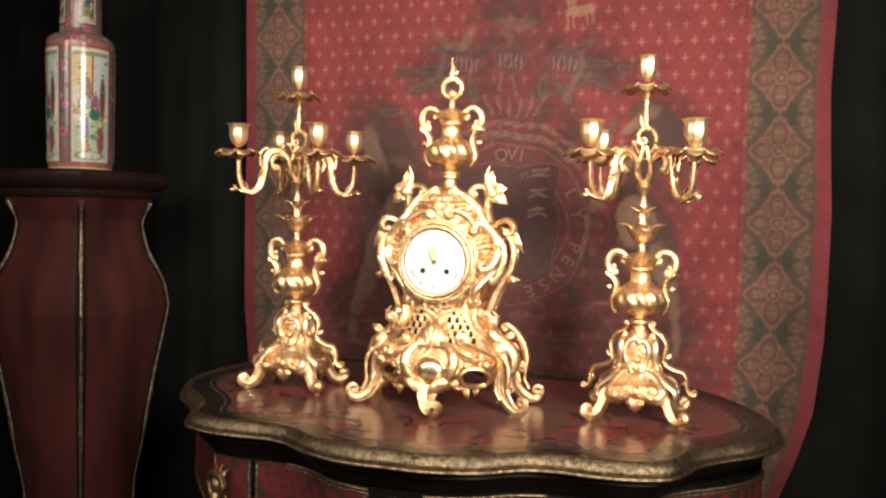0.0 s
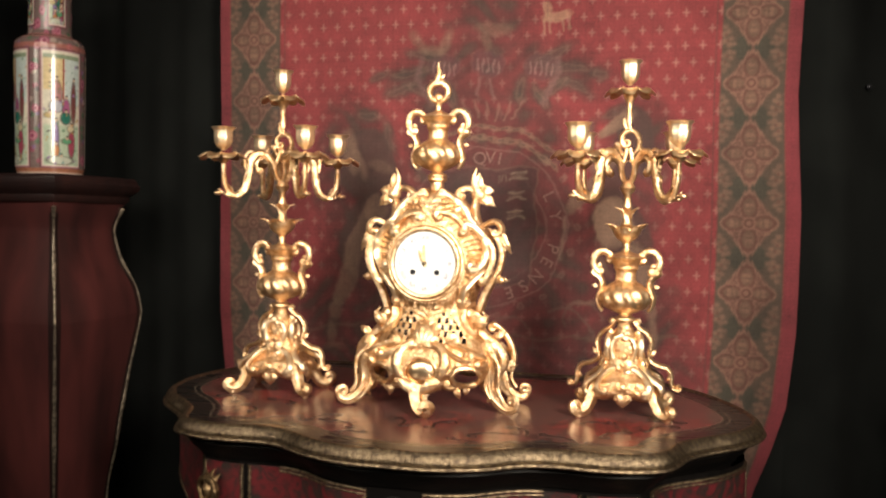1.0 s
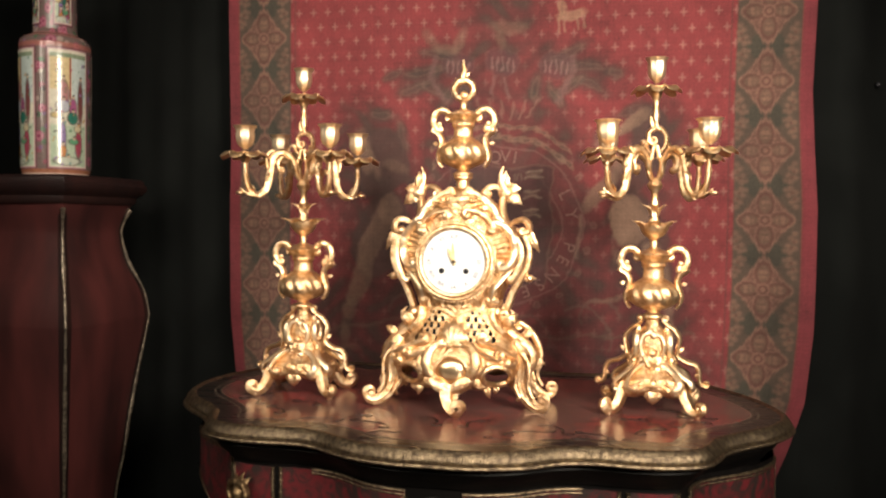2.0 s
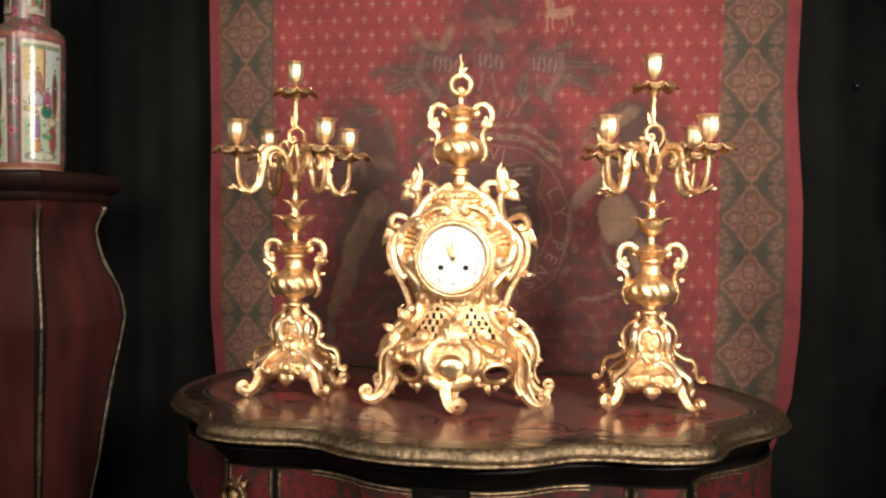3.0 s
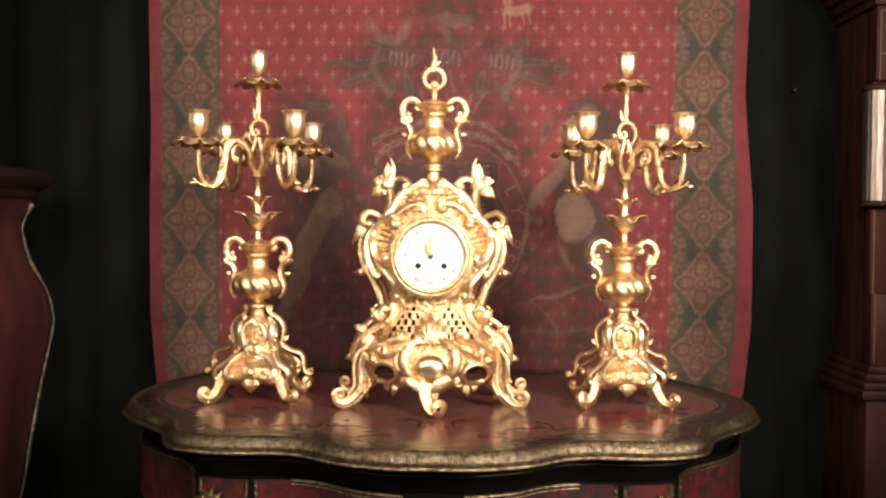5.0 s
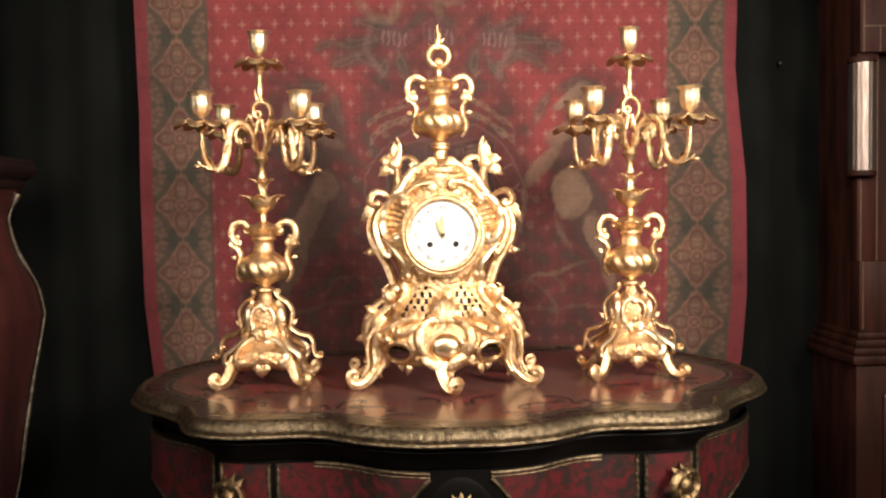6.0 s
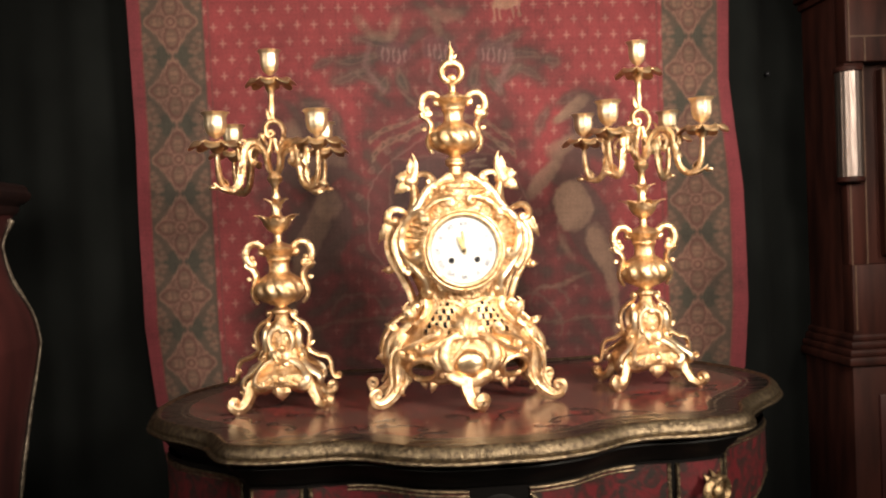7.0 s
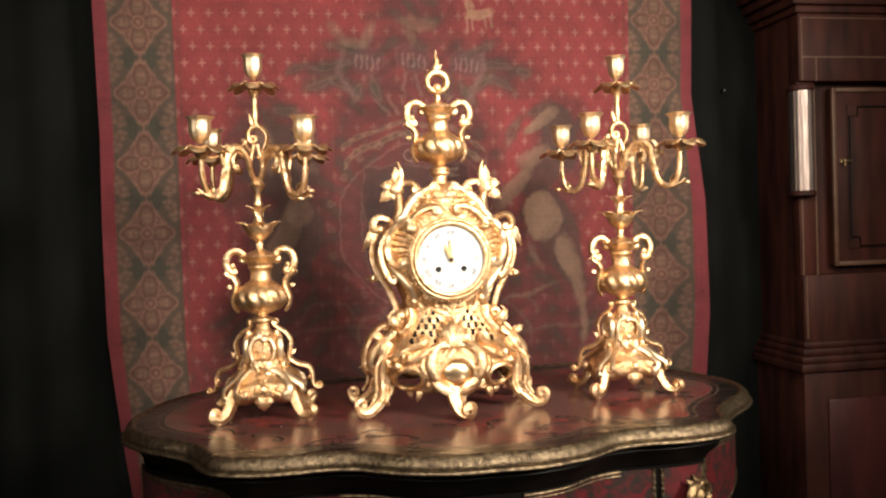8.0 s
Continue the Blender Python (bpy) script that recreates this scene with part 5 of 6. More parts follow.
    side_scroll(bm, [(0.003, 0.466), (0.010, 0.478), (0.018, 0.492), (0.019, 0.508), (0.010, 0.521), (-0.004, 0.522), (-0.013, 0.512), (-0.012, 0.499)], 0.0036, None, (0.0075, 1), lambda a, b: Vector((a, 0, b)))
    side_scroll(bm, [(-0.003, 0.466), (-0.010, 0.478), (-0.016, 0.487), (-0.018, 0.497)], 0.0032, None, (0.003, 1), lambda a, b: Vector((a, 0, b)))
    tube(bm, [(0.006, 0, 0.520), (0.001, 0, 0.528), (0, 0, 0.535)], 0.0038, 8)
    leaf(bm, (-0.004, 0, 0.524), (-0.25, 0, 1), (0, -1, 0), 0.024, 0.0042, 0.1, 2)
    lathe(bm, [(0.004, 0.530), (0.006, 0.545), (0.0045, 0.560), (0.006, 0.575), (0.010, 0.582), (0.004, 0.59)], 14)
    part("lyre_stem", bm, GOLD, c)
    bm = bmesh.new()
    drip_pan(bm, 0, 0, 0.596, 0.045)
    part("drip_pan", bm, GOLD, c)
    bm = bmesh.new(); candle_socket(bm, 0, 0, 0.650)
    part("candle_socket", bm, GOLD_PALE, c)
    # four arms
    arm_path = [(0.008, 0.428), (0.016, 0.445), (0.020, 0.462), (0.034, 0.479), (0.052, 0.481), (0.066, 0.466), (0.070, 0.442), (0.078, 0.410), (0.095, 0.396), (0.112, 0.404), (0.120, 0.427), (0.1215, 0.462)]
    for i in range(4):
        a = radians(45 + 90 * i)
        d = Vector((math.cos(a), math.sin(a), 0))

        def place(r, z):
            return Vector((d.x * r, d.y * r, z))
        bm = bmesh.new()
        tube(bm, [place(r, z) for r, z in spline(arm_path, 6)], lambda f: 0.0038 + 0.0022 * math.sin(math.pi * f), 12, 1.2, ridge=0.10)
        side_scroll(bm, [(0.022, 0.462), (0.042, 0.472), (0.054, 0.462), (0.052, 0.446)], 0.0030, None, (0.005, -1), place)
        side_scroll(bm, [(0.050, 0.481), (0.068, 0.484), (0.079, 0.470), (0.078, 0.452)], 0.0028, None, (0.004, -1), place)
        up = Vector((0, 0, 1))
        leaf(bm, place(0.071, 0.444), up * -1 + d * 0.4, d, 0.030, 0.009, 0.35)
        leaf(bm, place(0.095, 0.394), d + up * 0.15, up * -1, 0.036, 0.008, 0.3)
        leaf(bm, place(0.104, 0.400), d * 0.2 + up, d * -1, 0.020, 0.006, 0.5)
        leaf(bm, place(0.120, 0.432), d * 0.25 + up, d, 0.020, 0.006, 0.4)
        leaf(bm, place(0.036, 0.480), up + d * -0.3, d, 0.018, 0.005, 0.3)
        ball(bm, place(0.132, 0.400), 0.006, 1.3, 1.3, 0.7, 8)
        arm = part("arm", bm, GOLD, c)
        q = place(0.1215, 0)
        bm = bmesh.new(); drip_pan(bm, q.x, q.y, 0.476, 0.047)
        part("drip_pan", bm, GOLD, arm)
        bm = bmesh.new(); candle_socket(bm, q.x, q.y, 0.528, 1.2)
        part("candle_socket", bm, GOLD_PALE, arm)
    return c


left = candelabrum(-0.774, 1.510, 0)
copy_thing(left, pose(-0.088, 1.512, TZ, 0, 0, 0))


# ---- mantel clock ----
CLX, CLY = -0.444, 1.490
BODY = [  # height, half width, depth to the front, depth to the back
    (0.050, 0.100, 0.088, 0.075), (0.060, 0.116, 0.100, 0.085), (0.075, 0.128, 0.107, 0.090), (0.092, 0.132, 0.108, 0.090), (0.110, 0.126, 0.100, 0.085), (0.130, 0.110, 0.086, 0.075),
    (0.150, 0.094, 0.074, 0.066), (0.170, 0.082, 0.066, 0.060), (0.190, 0.076, 0.064, 0.058), (0.210, 0.079, 0.067, 0.058), (0.235, 0.090, 0.073, 0.060), (0.260, 0.102, 0.077, 0.062),
    (0.285, 0.109, 0.078, 0.062), (0.310, 0.110, 0.076, 0.062), (0.330, 0.105, 0.071, 0.060), (0.345, 0.093, 0.066, 0.057), (0.360, 0.079, 0.060, 0.053), (0.376, 0.070, 0.054, 0.049), (0.390, 0.056, 0.047, 0.044),
    (0.402, 0.034, 0.038, 0.036), (0.411, 0.018, 0.022, 0.022)]
DIAL_H, DIAL_R = 0.275, 0.0585


def body_at(h):
    hs = [b[0] for b in BODY]
    return [float(np.interp(h, hs, [b[i] for b in BODY])) for i in (1, 2, 3)]


def body_point(u, h, lift=0.0):
    """Where the front of the case stands at sideways place u and height h."""
    w, f, b = body_at(h)
    s = max(0.0, 1 - (abs(u) / w) ** 2.6)
    return Vector((u, -(f * s ** (1 / 2.6) + lift), h))


def chasing(x, h):
    """Relief of leaves and shell work, in metres."""
    p = Vector((abs(x) * 56, h * 56, 3.1))
    wv = Vector((noise.noise(p * 0.55), noise.noise(p * 0.55 + Vector((9, 2, 4))), 0))
    a = noise.noise(p * 0.9 + wv * 2.3)
    b = noise.noise(p * 2.1 + wv * 3.5)
    if h < 0.19:            # broad strokes that sweep out from the shell to the hips
        t = math.atan2(h - 0.150, abs(x) + 0.012)
        s = math.sin(t * 15 + abs(x) * 60 + 3.5 * wv.x)
        s = (1 - abs(s) ** 0.7 * 1.5) * (0.45 + 0.9 * max(0.0, wv.y + 0.3))
        return 0.0015 * s + 0.0005 * (1 - 2.8 * abs(a)) + 0.0003 * (1 - 2.2 * abs(b))
    t = math.atan2(h - DIAL_H, abs(x) + 0.001)
    r = math.hypot(x, h - DIAL_H)
    if -0.25 < t < 0.95:    # fluted shell work in the side lobes, sunk below their borders
        return 0.0013 * math.sin(t * 62 + 2.0 * wv.x + r * 90) - 0.0022 + 0.0006 * (1 - 2.2 * abs(b))
    s = math.sin(t * 13 + r * 190 + 4.5 * wv.x)      # leaves that turn round the dial
    s = (1 - abs(s) ** 0.7 * 1.5) * (0.55 + 0.9 * max(0.0, wv.y + 0.35))
    return 0.0021 * s + 0.0016 * (1 - 2.8 * abs(a)) + 0.0007 * (1 - 2.2 * abs(b))


def gilt_clock():
    ck = thing("mantel_clock", CLX, CLY, TZ, label="rococo gilt bronze mantel clock with white enamel dial", category="clock")
    # case
    rows, nz, na = [], 170, 330
    spl = spline(BODY, 12)
    step = max(1, len(spl) // nz)
    spl = spl[::step] + [spl[-1]]
    bm = bmesh.new()
    for h, w, f, b in spl:
        ring = []
        for j in range(na):
            a = 2 * math.pi * j / na
            c, s = math.cos(a), math.sin(a)
            e = 1 / (abs(c) ** 2.6 + abs(s) ** 2.6) ** (1 / 2.6)
            x, y = w * c * e, (f if s < 0 else b) * s * e
            if s < 0.2:
                r = math.hypot(x, h - DIAL_H)
                k = min(1.0, max(0.0, (r - 0.070) / 0.012))
                grille = 0.128 < h < 0.182 and 0.018 < abs(x) < 0.070
                k *= 0.05 if grille else 1.0
                edge = min(1.0, (h - 0.05) / 0.01, (0.41 - h) / 0.02)
                d = chasing(x, h) * k * max(0.0, edge)
                x *= 1 + d / w
                y -= d
                if r < 0.072:
                    y = max(y, -0.074)
            ring.append(bm.verts.new((x, y, h + (0.008 * math.cos(x * 60) if h < 0.056 else 0))))
        rows.append(ring)
    made = []
    for ri, (a, b) in enumerate(zip(rows, rows[1:])):
        for j in range(na):
            made.append(bm.faces.new((a[j], a[(j + 1) % na], b[(j + 1) % na], b[j])))
    bm.faces.new(rows[-1])
    # openwork: small slots in the waist, staggered, and two round openings above the feet
    cut = []
    for fc in made:
        m = fc.calc_center_median()
        if m.y > -0.02:
            continue
        if 0.128 < m.z < 0.184 and 0.020 < abs(m.x) < 0.020 + 0.052 * (1.15 - (m.z - 0.128) / 0.075):
            rr = int((m.z - 0.128) / 0.0118)
            zz = (m.z - 0.128) / 0.0118 - rr
            xx = ((abs(m.x) - 0.5 * (rr % 2) * 0.0138) / 0.0138) % 1
            if 0.06 < zz < 0.82 and xx < 0.46:
                cut.append(fc)
        elif ((abs(m.x) - 0.080) / 0.021) ** 2 + ((m.z - 0.070) / 0.016) ** 2 < 1:
            cut.append(fc)
    bmesh.ops.delete(bm, geom=cut, context="FACES")
    case = part("case", bm, GOLD_CHASED, ck, "chased gilt bronze openwork case")
    # black liner added inside the case so the slots look unlit
    bm = bmesh.new(); lathe(bm, [(0.060, 0.112), (0.078, 0.14), (0.066, 0.175), (0.060, 0.20), (0.05, 0.23)], 32, squash=0.8, at=(0, 0.004, 0))
    part("dark_liner", bm, HOLE, ck)
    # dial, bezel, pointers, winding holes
    dz = DIAL_H
    bm = bmesh.new()
    lathe_pts = [(0.0, 0.0), (0.02, 0.0006), (0.045, -0.0002), (DIAL_R, -0.0018), (DIAL_R, -0.006)]
    lathe(bm, lathe_pts[::-1], 72)
    bmesh.ops.transform(bm, matrix=pose(0, -0.086, dz, 90), verts=bm.verts[:])
    dial = part("dial", bm, ENAMEL, ck, "white enamel dial with roman numerals")
    bm = bmesh.new()
    for r0, rr, yy in ((0.0622, 0.0040, -0.088), (0.0690, 0.0036, -0.084)):
        ring = [(r0 * math.cos(2 * math.pi * i / 96), yy, dz + r0 * math.sin(2 * math.pi * i / 96)) for i in range(97)]
        tube(bm, ring, rr, 8, up=(0, 1, 0))
    for i in range(72):
        a = 2 * math.pi * i / 72
        ball(bm, (0.0738 * math.cos(a), -0.081, dz + 0.0738 * math.sin(a)), 0.0026, n=4)
    bezel = part("bezel", bm, GOLD, ck, "gilt beaded bezel")
    # thin dark ring modelled as the shade line where dial meets bezel
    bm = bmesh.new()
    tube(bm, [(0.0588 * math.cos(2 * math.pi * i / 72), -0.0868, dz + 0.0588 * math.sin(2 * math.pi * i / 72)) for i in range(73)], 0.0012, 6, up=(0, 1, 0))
    part("bezel_shade_ring", bm, HOLE, bezel, "dark ring that stands for the shade inside the bezel")
    for i, txt in enumerate(("XII", "I", "II", "III", "IIII", "V", "VI", "VII", "VIII", "IX", "X", "XI")):
        cu = bpy.data.curves.new("numeral", "FONT")
        cu.body, cu.size, cu.extrude, cu.align_x, cu.align_y = txt, 0.0128, 0.0002, "CENTER", "CENTER"
        cu.materials.append(INK)
        ob = new("numeral", cu)
        ob.matrix_world = pose(0.0455 * math.sin(radians(30 * i)), -0.0868, dz + 0.0455 * math.cos(radians(30 * i)), 90) @ pose(0, 0, 0, 0, 0, -30 * i)
        ob.parent = dial
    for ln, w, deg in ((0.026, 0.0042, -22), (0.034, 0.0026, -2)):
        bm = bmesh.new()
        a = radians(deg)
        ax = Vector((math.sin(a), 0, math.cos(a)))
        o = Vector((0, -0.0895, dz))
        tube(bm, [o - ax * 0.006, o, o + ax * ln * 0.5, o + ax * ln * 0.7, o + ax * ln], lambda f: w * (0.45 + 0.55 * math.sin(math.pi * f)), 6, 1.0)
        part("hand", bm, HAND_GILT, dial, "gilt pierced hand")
    bm = bmesh.new(); ball(bm, (0, -0.090, dz), 0.0042)
    part("hand_boss", bm, BRASS, dial)
    for sx in (-1, 1):
        bm = bmesh.new()
        lathe(bm, [(0.0, 0.0015), (0.0022, 0.0015), (0.0024, 0.0), (0.0044, 0.0), (0.0052, 0.0012), (0.0052, 0.002)], 18)
        bmesh.ops.transform(bm, matrix=pose(sx * 0.0225, -0.0885, dz - 0.0170, -90), verts=bm.verts[:])
        part("winding_hole", bm, HOLE, dial, "dark winding hole")
    # crest: urn, ring, flame
    bm = bmesh.new()
    lathe(bm, [(0.022, 0.395), (0.017, 0.402), (0.013, 0.412), (0.012, 0.425), (0.018, 0.430), (0.018, 0.434)], 24)
    two_handled_urn(bm, ck, 0.432, 0.98)
    urn = part("urn", bm, GOLD, ck)
    bm = bmesh.new()
    lathe(bm, [(0.008, 0.555), (0.006, 0.562), (0.0065, 0.574), (0.009, 0.578), (0.005, 0.584)], 16)
    ring = [(0.018 * math.cos(radians(a)), 0, 0.598 + 0.018 * math.sin(radians(a))) for a in range(-80, 261, 10)]
    tube(bm, ring, lambda f: 0.0042 + 0.0024 * abs(math.sin(math.pi * f)), 12, 1.2, ridge=0.08)
    ball(bm, (0, 0, 0.588), 0.008, 1, 0.7, 1, 8)
    tube(bm, [(-0.004, 0, 0.612), (-0.002, 0, 0.626), (0.001, 0, 0.636), (-0.002, 0, 0.645), (-0.001, 0, 0.656)], lambda f: 0.0084 * (1 - f) ** 0.8 + 0.0006, 10, 0.8)
    leaf(bm, (0.002, 0, 0.622), (0.6, 0, 0.6), (0, -1, 0), 0.014, 0.003, 0.2, 2, 0.002, 6)
    leaf(bm, (-0.008, 0, 0.614), (-0.7, 0, 0.5), (0, -1, 0), 0.012, 0.003, 0.2, 2, 0.002, 6)
    part("finial", bm, GOLD, ck, "gilt ring and flame finial")
    # central leaf keystone below the urn
    bm = bmesh.new()
    for a in (-38, -16, 16, 38):
        leaf(bm, (0, -0.048, 0.372), (math.sin(radians(a)), 0.35, math.cos(radians(a))), (0, -1, 0.2), 0.050, 0.010, 0.35)
    for sg in (-1, 1):
        side_scroll(bm, [(0.008, 0.392), (0.016, 0.408), (0.026, 0.402), (0.040, 0.392), (0.058, 0.372)], 0.005, (0.006, 1), (0.007, -1), lambda a, b: Vector((sg * a, -0.036, b)))
    part("keystone_leaf", bm, GOLD, ck)
    # flanking foliate finials
    for sg in (-1, 1):
        bm = bmesh.new()

        def place(a, b):
            return Vector((sg * a, -0.012, b))
        tube(bm, [place(a, b) for a, b in spline([(0.094, 0.318), (0.082, 0.345), (0.077, 0.365), (0.078, 0.385), (0.083, 0.402)], 6)], taper(0.0105, 0.0055, 0.001), 12, 1.1, ridge=0.10)
        ball(bm, place(0.083, 0.402), 0.0115, 1.2, 0.8, 1.1, 10)
        tube(bm, [place(a, b) for a, b in spline([(0.083, 0.404), (0.076, 0.420), (0.074, 0.436), (0.079, 0.452)], 5)], taper(0.0105, 0.0008), 8, 1.0)
        leaf(bm, place(0.086, 0.402), (sg * 0.9, 0, -0.62), (0, -1, 0.3), 0.034, 0.013, 0.25)
        leaf(bm, place(0.086, 0.408), (sg * 0.9, 0, 0.10), (0, -1, 0), 0.026, 0.012, 0.25)
        leaf(bm, place(0.080, 0.408), (sg * 0.10, -0.1, 1), (0, -1, 0), 0.036, 0.011, 0.2)
        side_scroll(bm, [(0.078, 0.404), (0.066, 0.414), (0.052, 0.412), (0.044, 0.404)], 0.0046, None, (0.006, 1), place)
        leaf(bm, place(0.080, 0.350), (sg * 0.5, -0.3, -1), (0, -1, 0), 0.045, 0.011, 0.3)
        part("foliate_finial", bm, GOLD, ck)
    # side handles: ear volute and openwork C scroll down to the waist
    for sg in (-1, 1):
        bm = bmesh.new()

        def place(a, b):
            return Vector((sg * a, -0.020, b))
        side_scroll(bm, [(0.088, 0.338), (0.102, 0.348), (0.118, 0.352), (0.128, 0.343), (0.128, 0.330), (0.118, 0.326)], 0.0050, None, (0.0045, -1), place)
        side_scroll(bm, [(0.112, 0.332), (0.124, 0.315), (0.131, 0.290), (0.126, 0.262), (0.112, 0.238), (0.100, 0.215), (0.092, 0.192), (0.088, 0.175)], 0.0049, None, (0.006, -1), place, 16)
        side_scroll(bm, [(0.100, 0.330), (0.116, 0.305), (0.118, 0.280), (0.110, 0.255), (0.102, 0.240)], 0.0042, None, (0.005, -1), lambda a, b: Vector((sg * a, -0.045, b)))
        leaf(bm, place(0.118, 0.245), (sg * 1, 0, -0.1), (0, -1, 0), 0.026, 0.007, 0.3)
        ball(bm, place(0.131, 0.243), 0.007, n=8)
        leaf(bm, place(0.122, 0.335), (sg * 0.6, 0, -1), (0, -1, 0), 0.05, 0.009, 0.2)
        for yy in (0.035,):
            side_scroll(bm, [(0.095, 0.335), (0.118, 0.318), (0.124, 0.288), (0.112, 0.25), (0.094, 0.21), (0.084, 0.18)], 0.0052, (0.006, 1), (0.006, -1), lambda a, b: Vector((sg * a, yy, b)))
        part("side_scroll", bm, GOLD, ck)
        # waist scrolls that run out to the hips
        bm = bmesh.new()
        side_scroll(bm, [(0.074, 0.182), (0.084, 0.168), (0.092, 0.152), (0.106, 0.138), (0.124, 0.126), (0.138, 0.108), (0.140, 0.088), (0.132, 0.072)], 0.0072, (0.010, 1), (0.009, -1), lambda a, b: Vector((sg * a, -0.030, b)), 16)
        side_scroll(bm, [(0.090, 0.178), (0.098, 0.165), (0.096, 0.150)], 0.0058, (0.006, 1), None, lambda a, b: Vector((sg * a, -0.036, b)))
        side_scroll(bm, [(0.110, 0.152), (0.126, 0.140), (0.140, 0.120), (0.148, 0.095), (0.146, 0.070)], 0.0052, (0.007, 1), (0.006, -1), lambda a, b: Vector((sg * a, 0.040, b)))
        leaf(bm, (sg * 0.100, -0.035, 0.150), (sg * 0.3, -0.1, 1), (sg * 1, 0, 0.2), 0.040, 0.010, 0.4)
        leaf(bm, (sg * 0.142, -0.010, 0.088), (sg * 1, 0, -0.3), (0, -1, 0), 0.020, 0.007, 0.3)
        leaf(bm, (sg * 0.086, -0.044, 0.158), (sg * 0.8, -0.1, 0.7), (0, -1, 0.2), 0.034, 0.010, 0.4)
        leaf(bm, (sg * 0.108, -0.050, 0.132), (sg * 0.7, -0.1, -0.7), (0, -1, 0.2), 0.040, 0.010, 0.35)
        leaf(bm, (sg * 0.120, -0.034, 0.136), (sg * 0.9, 0, 0.5), (0, -1, 0.2), 0.026, 0.008, 0.4)
        part("hip_scroll", bm, GOLD, ck)
    # feet: front pair, back pair and the middle one
    for sg in (-1, 1):
        for d, hk, yr in ((Vector((sg * 0.92, -0.39, 0)), 0.0, 0), (Vector((sg * 0.95, 0.31, 0)), 0.016, 1)):
            def place(a, b):
                return Vector((d.x * a, d.y * a * (1 if yr else 1.0), b))
            bm = bmesh.new()
            path = curl([np.array(p) for p in spline([(0.106, 0.122), (0.122, 0.104), (0.130, 0.082), (0.130, 0.058), (0.136, 0.036), (0.150, 0.019), (0.166, 0.0105), (0.180, 0.014), (0.185, 0.024)], 6)], 0.0088, 1, 1.05)
            wide = 0.85 if yr else 1.0
            tube(bm, [place(a, b) for a, b in path], lambda f: wide * (0.0050 + 0.0135 * max(0.0, 1 - (f / 0.62)) ** 0.75 * min(1.0, 0.45 + f * 4)), 32, 0.75, up=(-d.y, d.x, 0), ridge=0.10)
            side_scroll(bm, [(0.104, 0.094), (0.110, 0.074), (0.116, 0.052), (0.128, 0.028), (0.124, 0.020)], 0.0048, (0.008, 1), None, place)
            for o, rr in ((0.010, 0.0034), (-0.011, 0.0030)):
                side = Vector((-d.y, d.x, 0)) * 0.010
                tube(bm, [place(a + o * 1.3, b + 0.004) - side * (1 if sg * d.y < 0 else -1) for a, b in spline([(0.116, 0.112), (0.137, 0.090), (0.140, 0.062), (0.139, 0.042), (0.149, 0.024)], 6)], rr, 7)
            leaf(bm, place(0.138, 0.062), d * 0.25 + Vector((0, 0, -1)), d, 0.050, 0.013, 0.15)
            part("foot", bm, GOLD, ck)
        # scrolls and leaf drops round the openings
        bm = bmesh.new()
        ring = [body_point(sg * (0.080 + 0.024 * math.cos(radians(a))), 0.070 + 0.019 * math.sin(radians(a)), 0.002) for a in range(-60, 301, 15)]
        tube(bm, ring, taper(0.004, 0.0055), 7, 1.2)
        for u, h, wx, wz, ln in ((0.060, 0.050, 0.3, -1, 0.024), (0.078, 0.050, -0.2, -1, 0.018), (0.052, 0.062, -1, -0.4, 0.022), (0.100, 0.052, 0.4, -0.8, 0.022)):
            leaf(bm, body_point(sg * u, h, 0.002), (sg * wx, -0.1, wz), (0, -1, 0), ln, 0.0065, 0.3)
        part("opening_rim", bm, GOLD, ck, "gilt leaf rim round an opening")
        bm = bmesh.new()
        side_scroll(bm, [(0.052, 0.128), (0.072, 0.122), (0.092, 0.112), (0.108, 0.104)], 0.0060, (0.007, -1), (0.009, -1), lambda a, b: body_point(sg * min(a, 0.122), b, 0.004))
        part("scrollwork", bm, GOLD, ck)
        bm = bmesh.new()
        side_scroll(bm, [(0.020, 0.126), (0.040, 0.118), (0.064, 0.106), (0.080, 0.100)], 0.0050, (0.006, -1), (0.008, 1), lambda a, b: body_point(sg * a, b, 0.005))
        part("scrollwork", bm, GOLD, ck)
        bm = bmesh.new()
        side_scroll(bm, [(0.020, 0.368), (0.040, 0.364), (0.058, 0.352), (0.070, 0.336)], 0.0050, (0.007, 1), (0.006, -1), lambda a, b: body_point(sg * a, b, 0.005))
        part("scrollwork", bm, GOLD, ck)
        bm = bmesh.new()
        side_scroll(bm, [(0.060, 0.200), (0.066, 0.188), (0.066, 0.172), (0.074, 0.156), (0.086, 0.144)], 0.0050, (0.005, -1), (0.006, 1), lambda a, b: body_point(sg * min(a, 0.09), b, 0.004))
        part("scrollwork", bm, GOLD, ck)
        bm = bmesh.new()
        tube(bm, [body_point(sg * a, b, 0.003) for a, b in spline([(0.014, 0.402), (0.034, 0.397), (0.051, 0.387), (0.063, 0.373), (0.074, 0.355), (0.089, 0.338), (0.099, 0.318)], 7)], taper(0.005, 0.004, 0.0035), 12, 1.0)
        part("arch_border", bm, GOLD_PALE, ck, "pale gilt border of the hood")
        # smooth border of the side lobe, ending in a volute under it
        bm = bmesh.new()
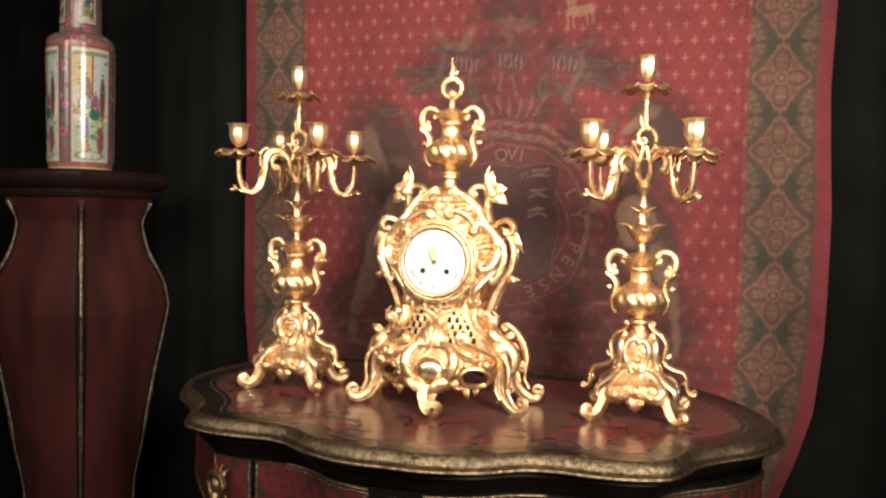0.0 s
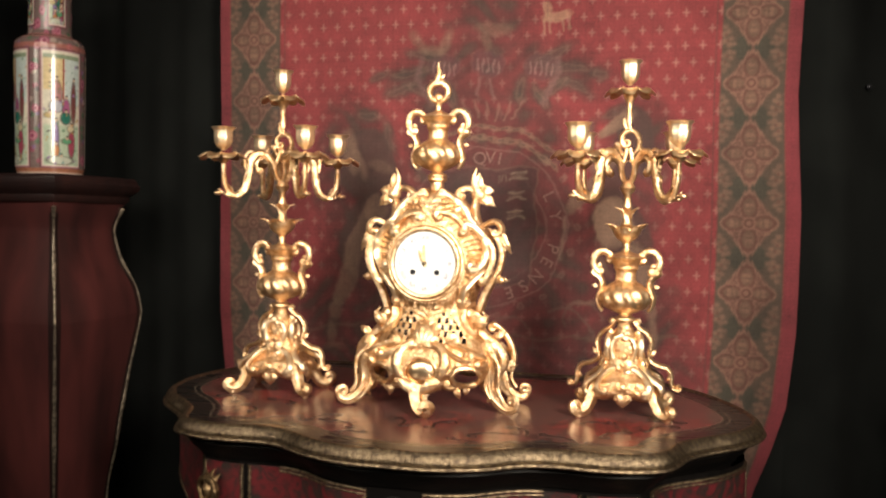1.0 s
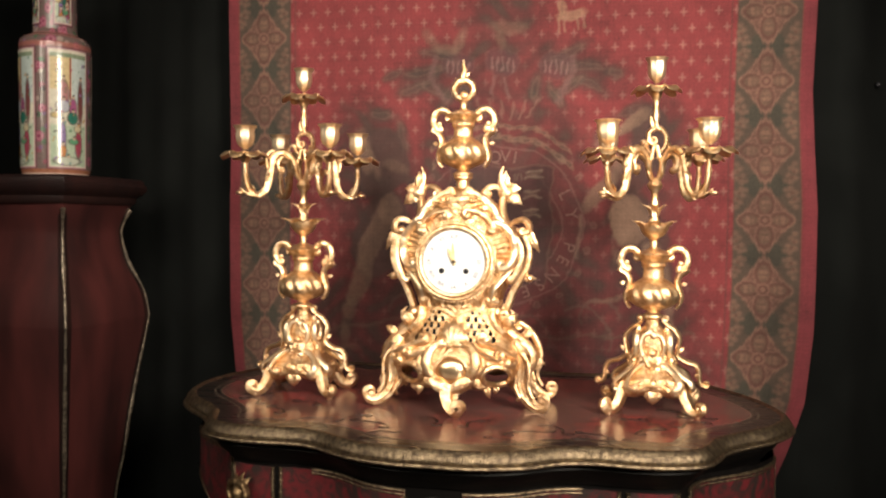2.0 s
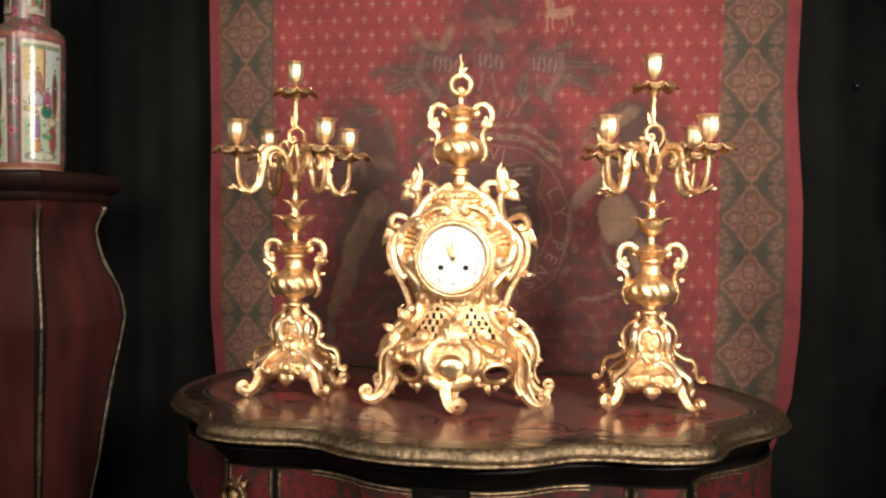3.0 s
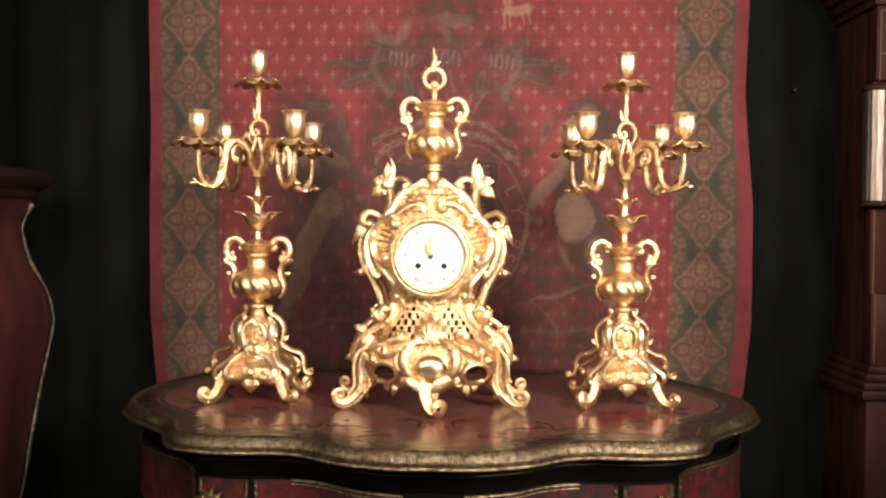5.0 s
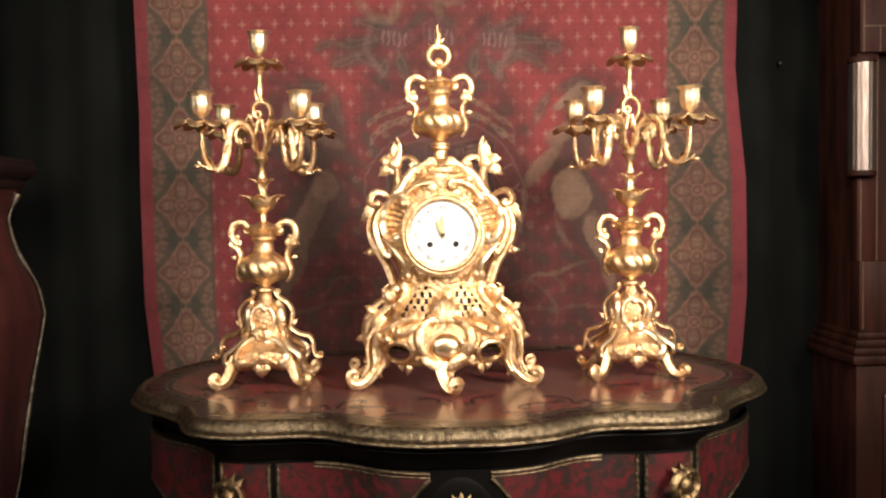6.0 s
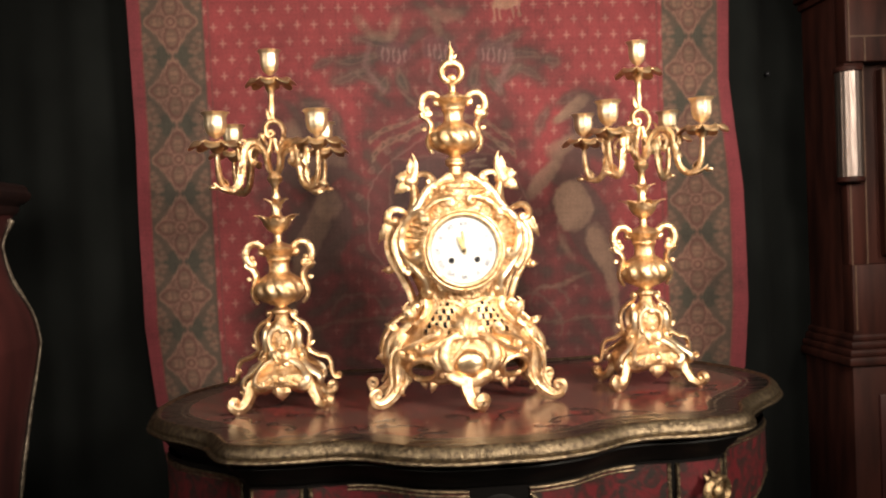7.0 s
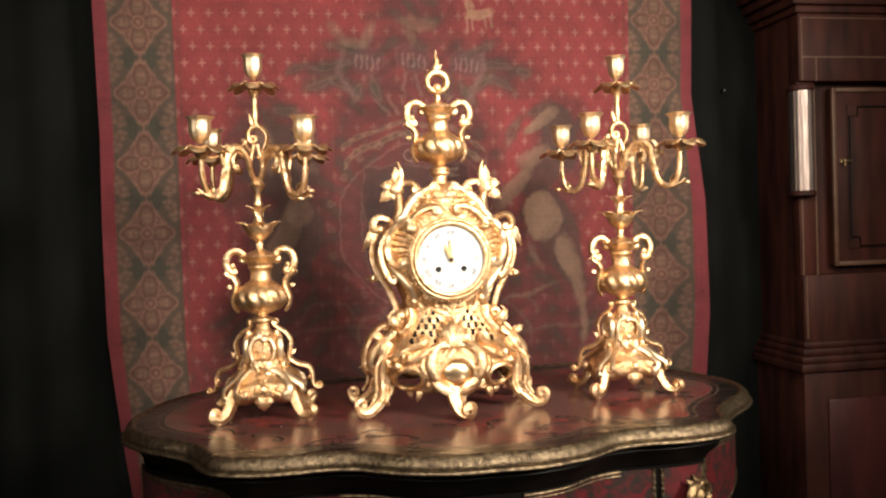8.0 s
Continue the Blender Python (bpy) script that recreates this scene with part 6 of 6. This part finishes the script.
        side_scroll(bm, [(0.071, 0.346), (0.086, 0.338), (0.099, 0.322), (0.104, 0.300), (0.101, 0.280), (0.090, 0.264), (0.079, 0.262), (0.076, 0.268)], 0.0068, (0.005, 1), (0.005, -1), lambda a, b: body_point(sg * min(a, 0.104), b, 0.004), 14, 1.5)
        side_scroll(bm, [(0.099, 0.262), (0.088, 0.250), (0.076, 0.236), (0.066, 0.222), (0.062, 0.204)], 0.0056, (0.006, -1), (0.005, 1), lambda a, b: body_point(sg * a, b, 0.004), 14)
        part("lobe_border", bm, GOLD_PALE, ck, "pale gilt scroll border")
    bm = bmesh.new()
    path = curl([np.array(p) for p in spline([(-0.002, 0.052), (-0.005, 0.040), (-0.003, 0.028), (0.004, 0.014), (0.014, 0.009), (0.020, 0.014)], 6)], 0.006, 1, 0.8)
    n = len(path) - 1
    tube(bm, [Vector((a, -0.102 - 0.032 * math.sin(1.5 * i / n), b)) for i, (a, b) in enumerate(path)], lambda f: 0.0125 - 0.0065 * f, 20, 1.4, ridge=0.12)
    leaf(bm, (0, -0.110, 0.052), (0.1, -0.15, -1), (0, -1, 0), 0.036, 0.016, 0.1, 3)
    part("foot", bm, GOLD, ck)
    # shell boss with fluted surround and palmette
    bm = bmesh.new()
    ball(bm, (0, -0.103, 0.079), 0.029, 0.98, 0.46, 0.82, 24)
    part("boss", bm, GOLD_BRIGHT, ck, "polished gilt boss")
    bm = bmesh.new()
    ring = [body_point(0.031 * math.cos(radians(a)), 0.080 + 0.026 * math.sin(radians(a)), 0.005) for a in range(0, 361, 12)]
    tube(bm, ring, 0.0032, 8)
    for sg in (-1, 1):
        tube(bm, [body_point(sg * a, b, 0.005) for a, b in spline([(0.010, 0.126), (0.030, 0.124), (0.043, 0.110), (0.045, 0.090), (0.036, 0.070), (0.020, 0.056)], 6)], taper(0.005, 0.0062, 0.004), 10, ridge=0.10)
        tube(bm, [Vector((sg * a, -b, z)) for a, b, z in spline([(0.043, 0.104, 0.078), (0.032, 0.107, 0.062), (0.016, 0.110, 0.052), (0.003, 0.112, 0.044)], 6)], taper(0.004, 0.0068, 0.005), 10, 1.2, ridge=0.12)
        side_scroll(bm, [(0.044, 0.112), (0.056, 0.104), (0.060, 0.090), (0.052, 0.078)], 0.0036, None, (0.005, -1), lambda a, b: body_point(sg * a, b, 0.005))
    shell = part("shell_surround", bm, GOLD, ck, "gilt fluted shell ornament")
    for a in (-40, -22, -4, 14, 166, 184, 202, 220):
        ca, sa = math.cos(radians(a)), math.sin(radians(a))
        leaf_part(shell, body_point(0.028 * ca, 0.077 + 0.025 * sa, 0.006), (ca, -0.1, sa), (0, -1, 0), 0.022, 0.0055, 0.35, 2, 0.002, 8)
    for a in (-64, -44, -22, 0, 22, 44, 64):
        leaf_part(shell, body_point(0, 0.126, 0.008), (math.sin(radians(a)), 0.45, math.cos(radians(a))), (0, -1, 0.4), 0.060 - abs(a) * 0.0003, 0.0105, 0.3, 2)


gilt_clock()
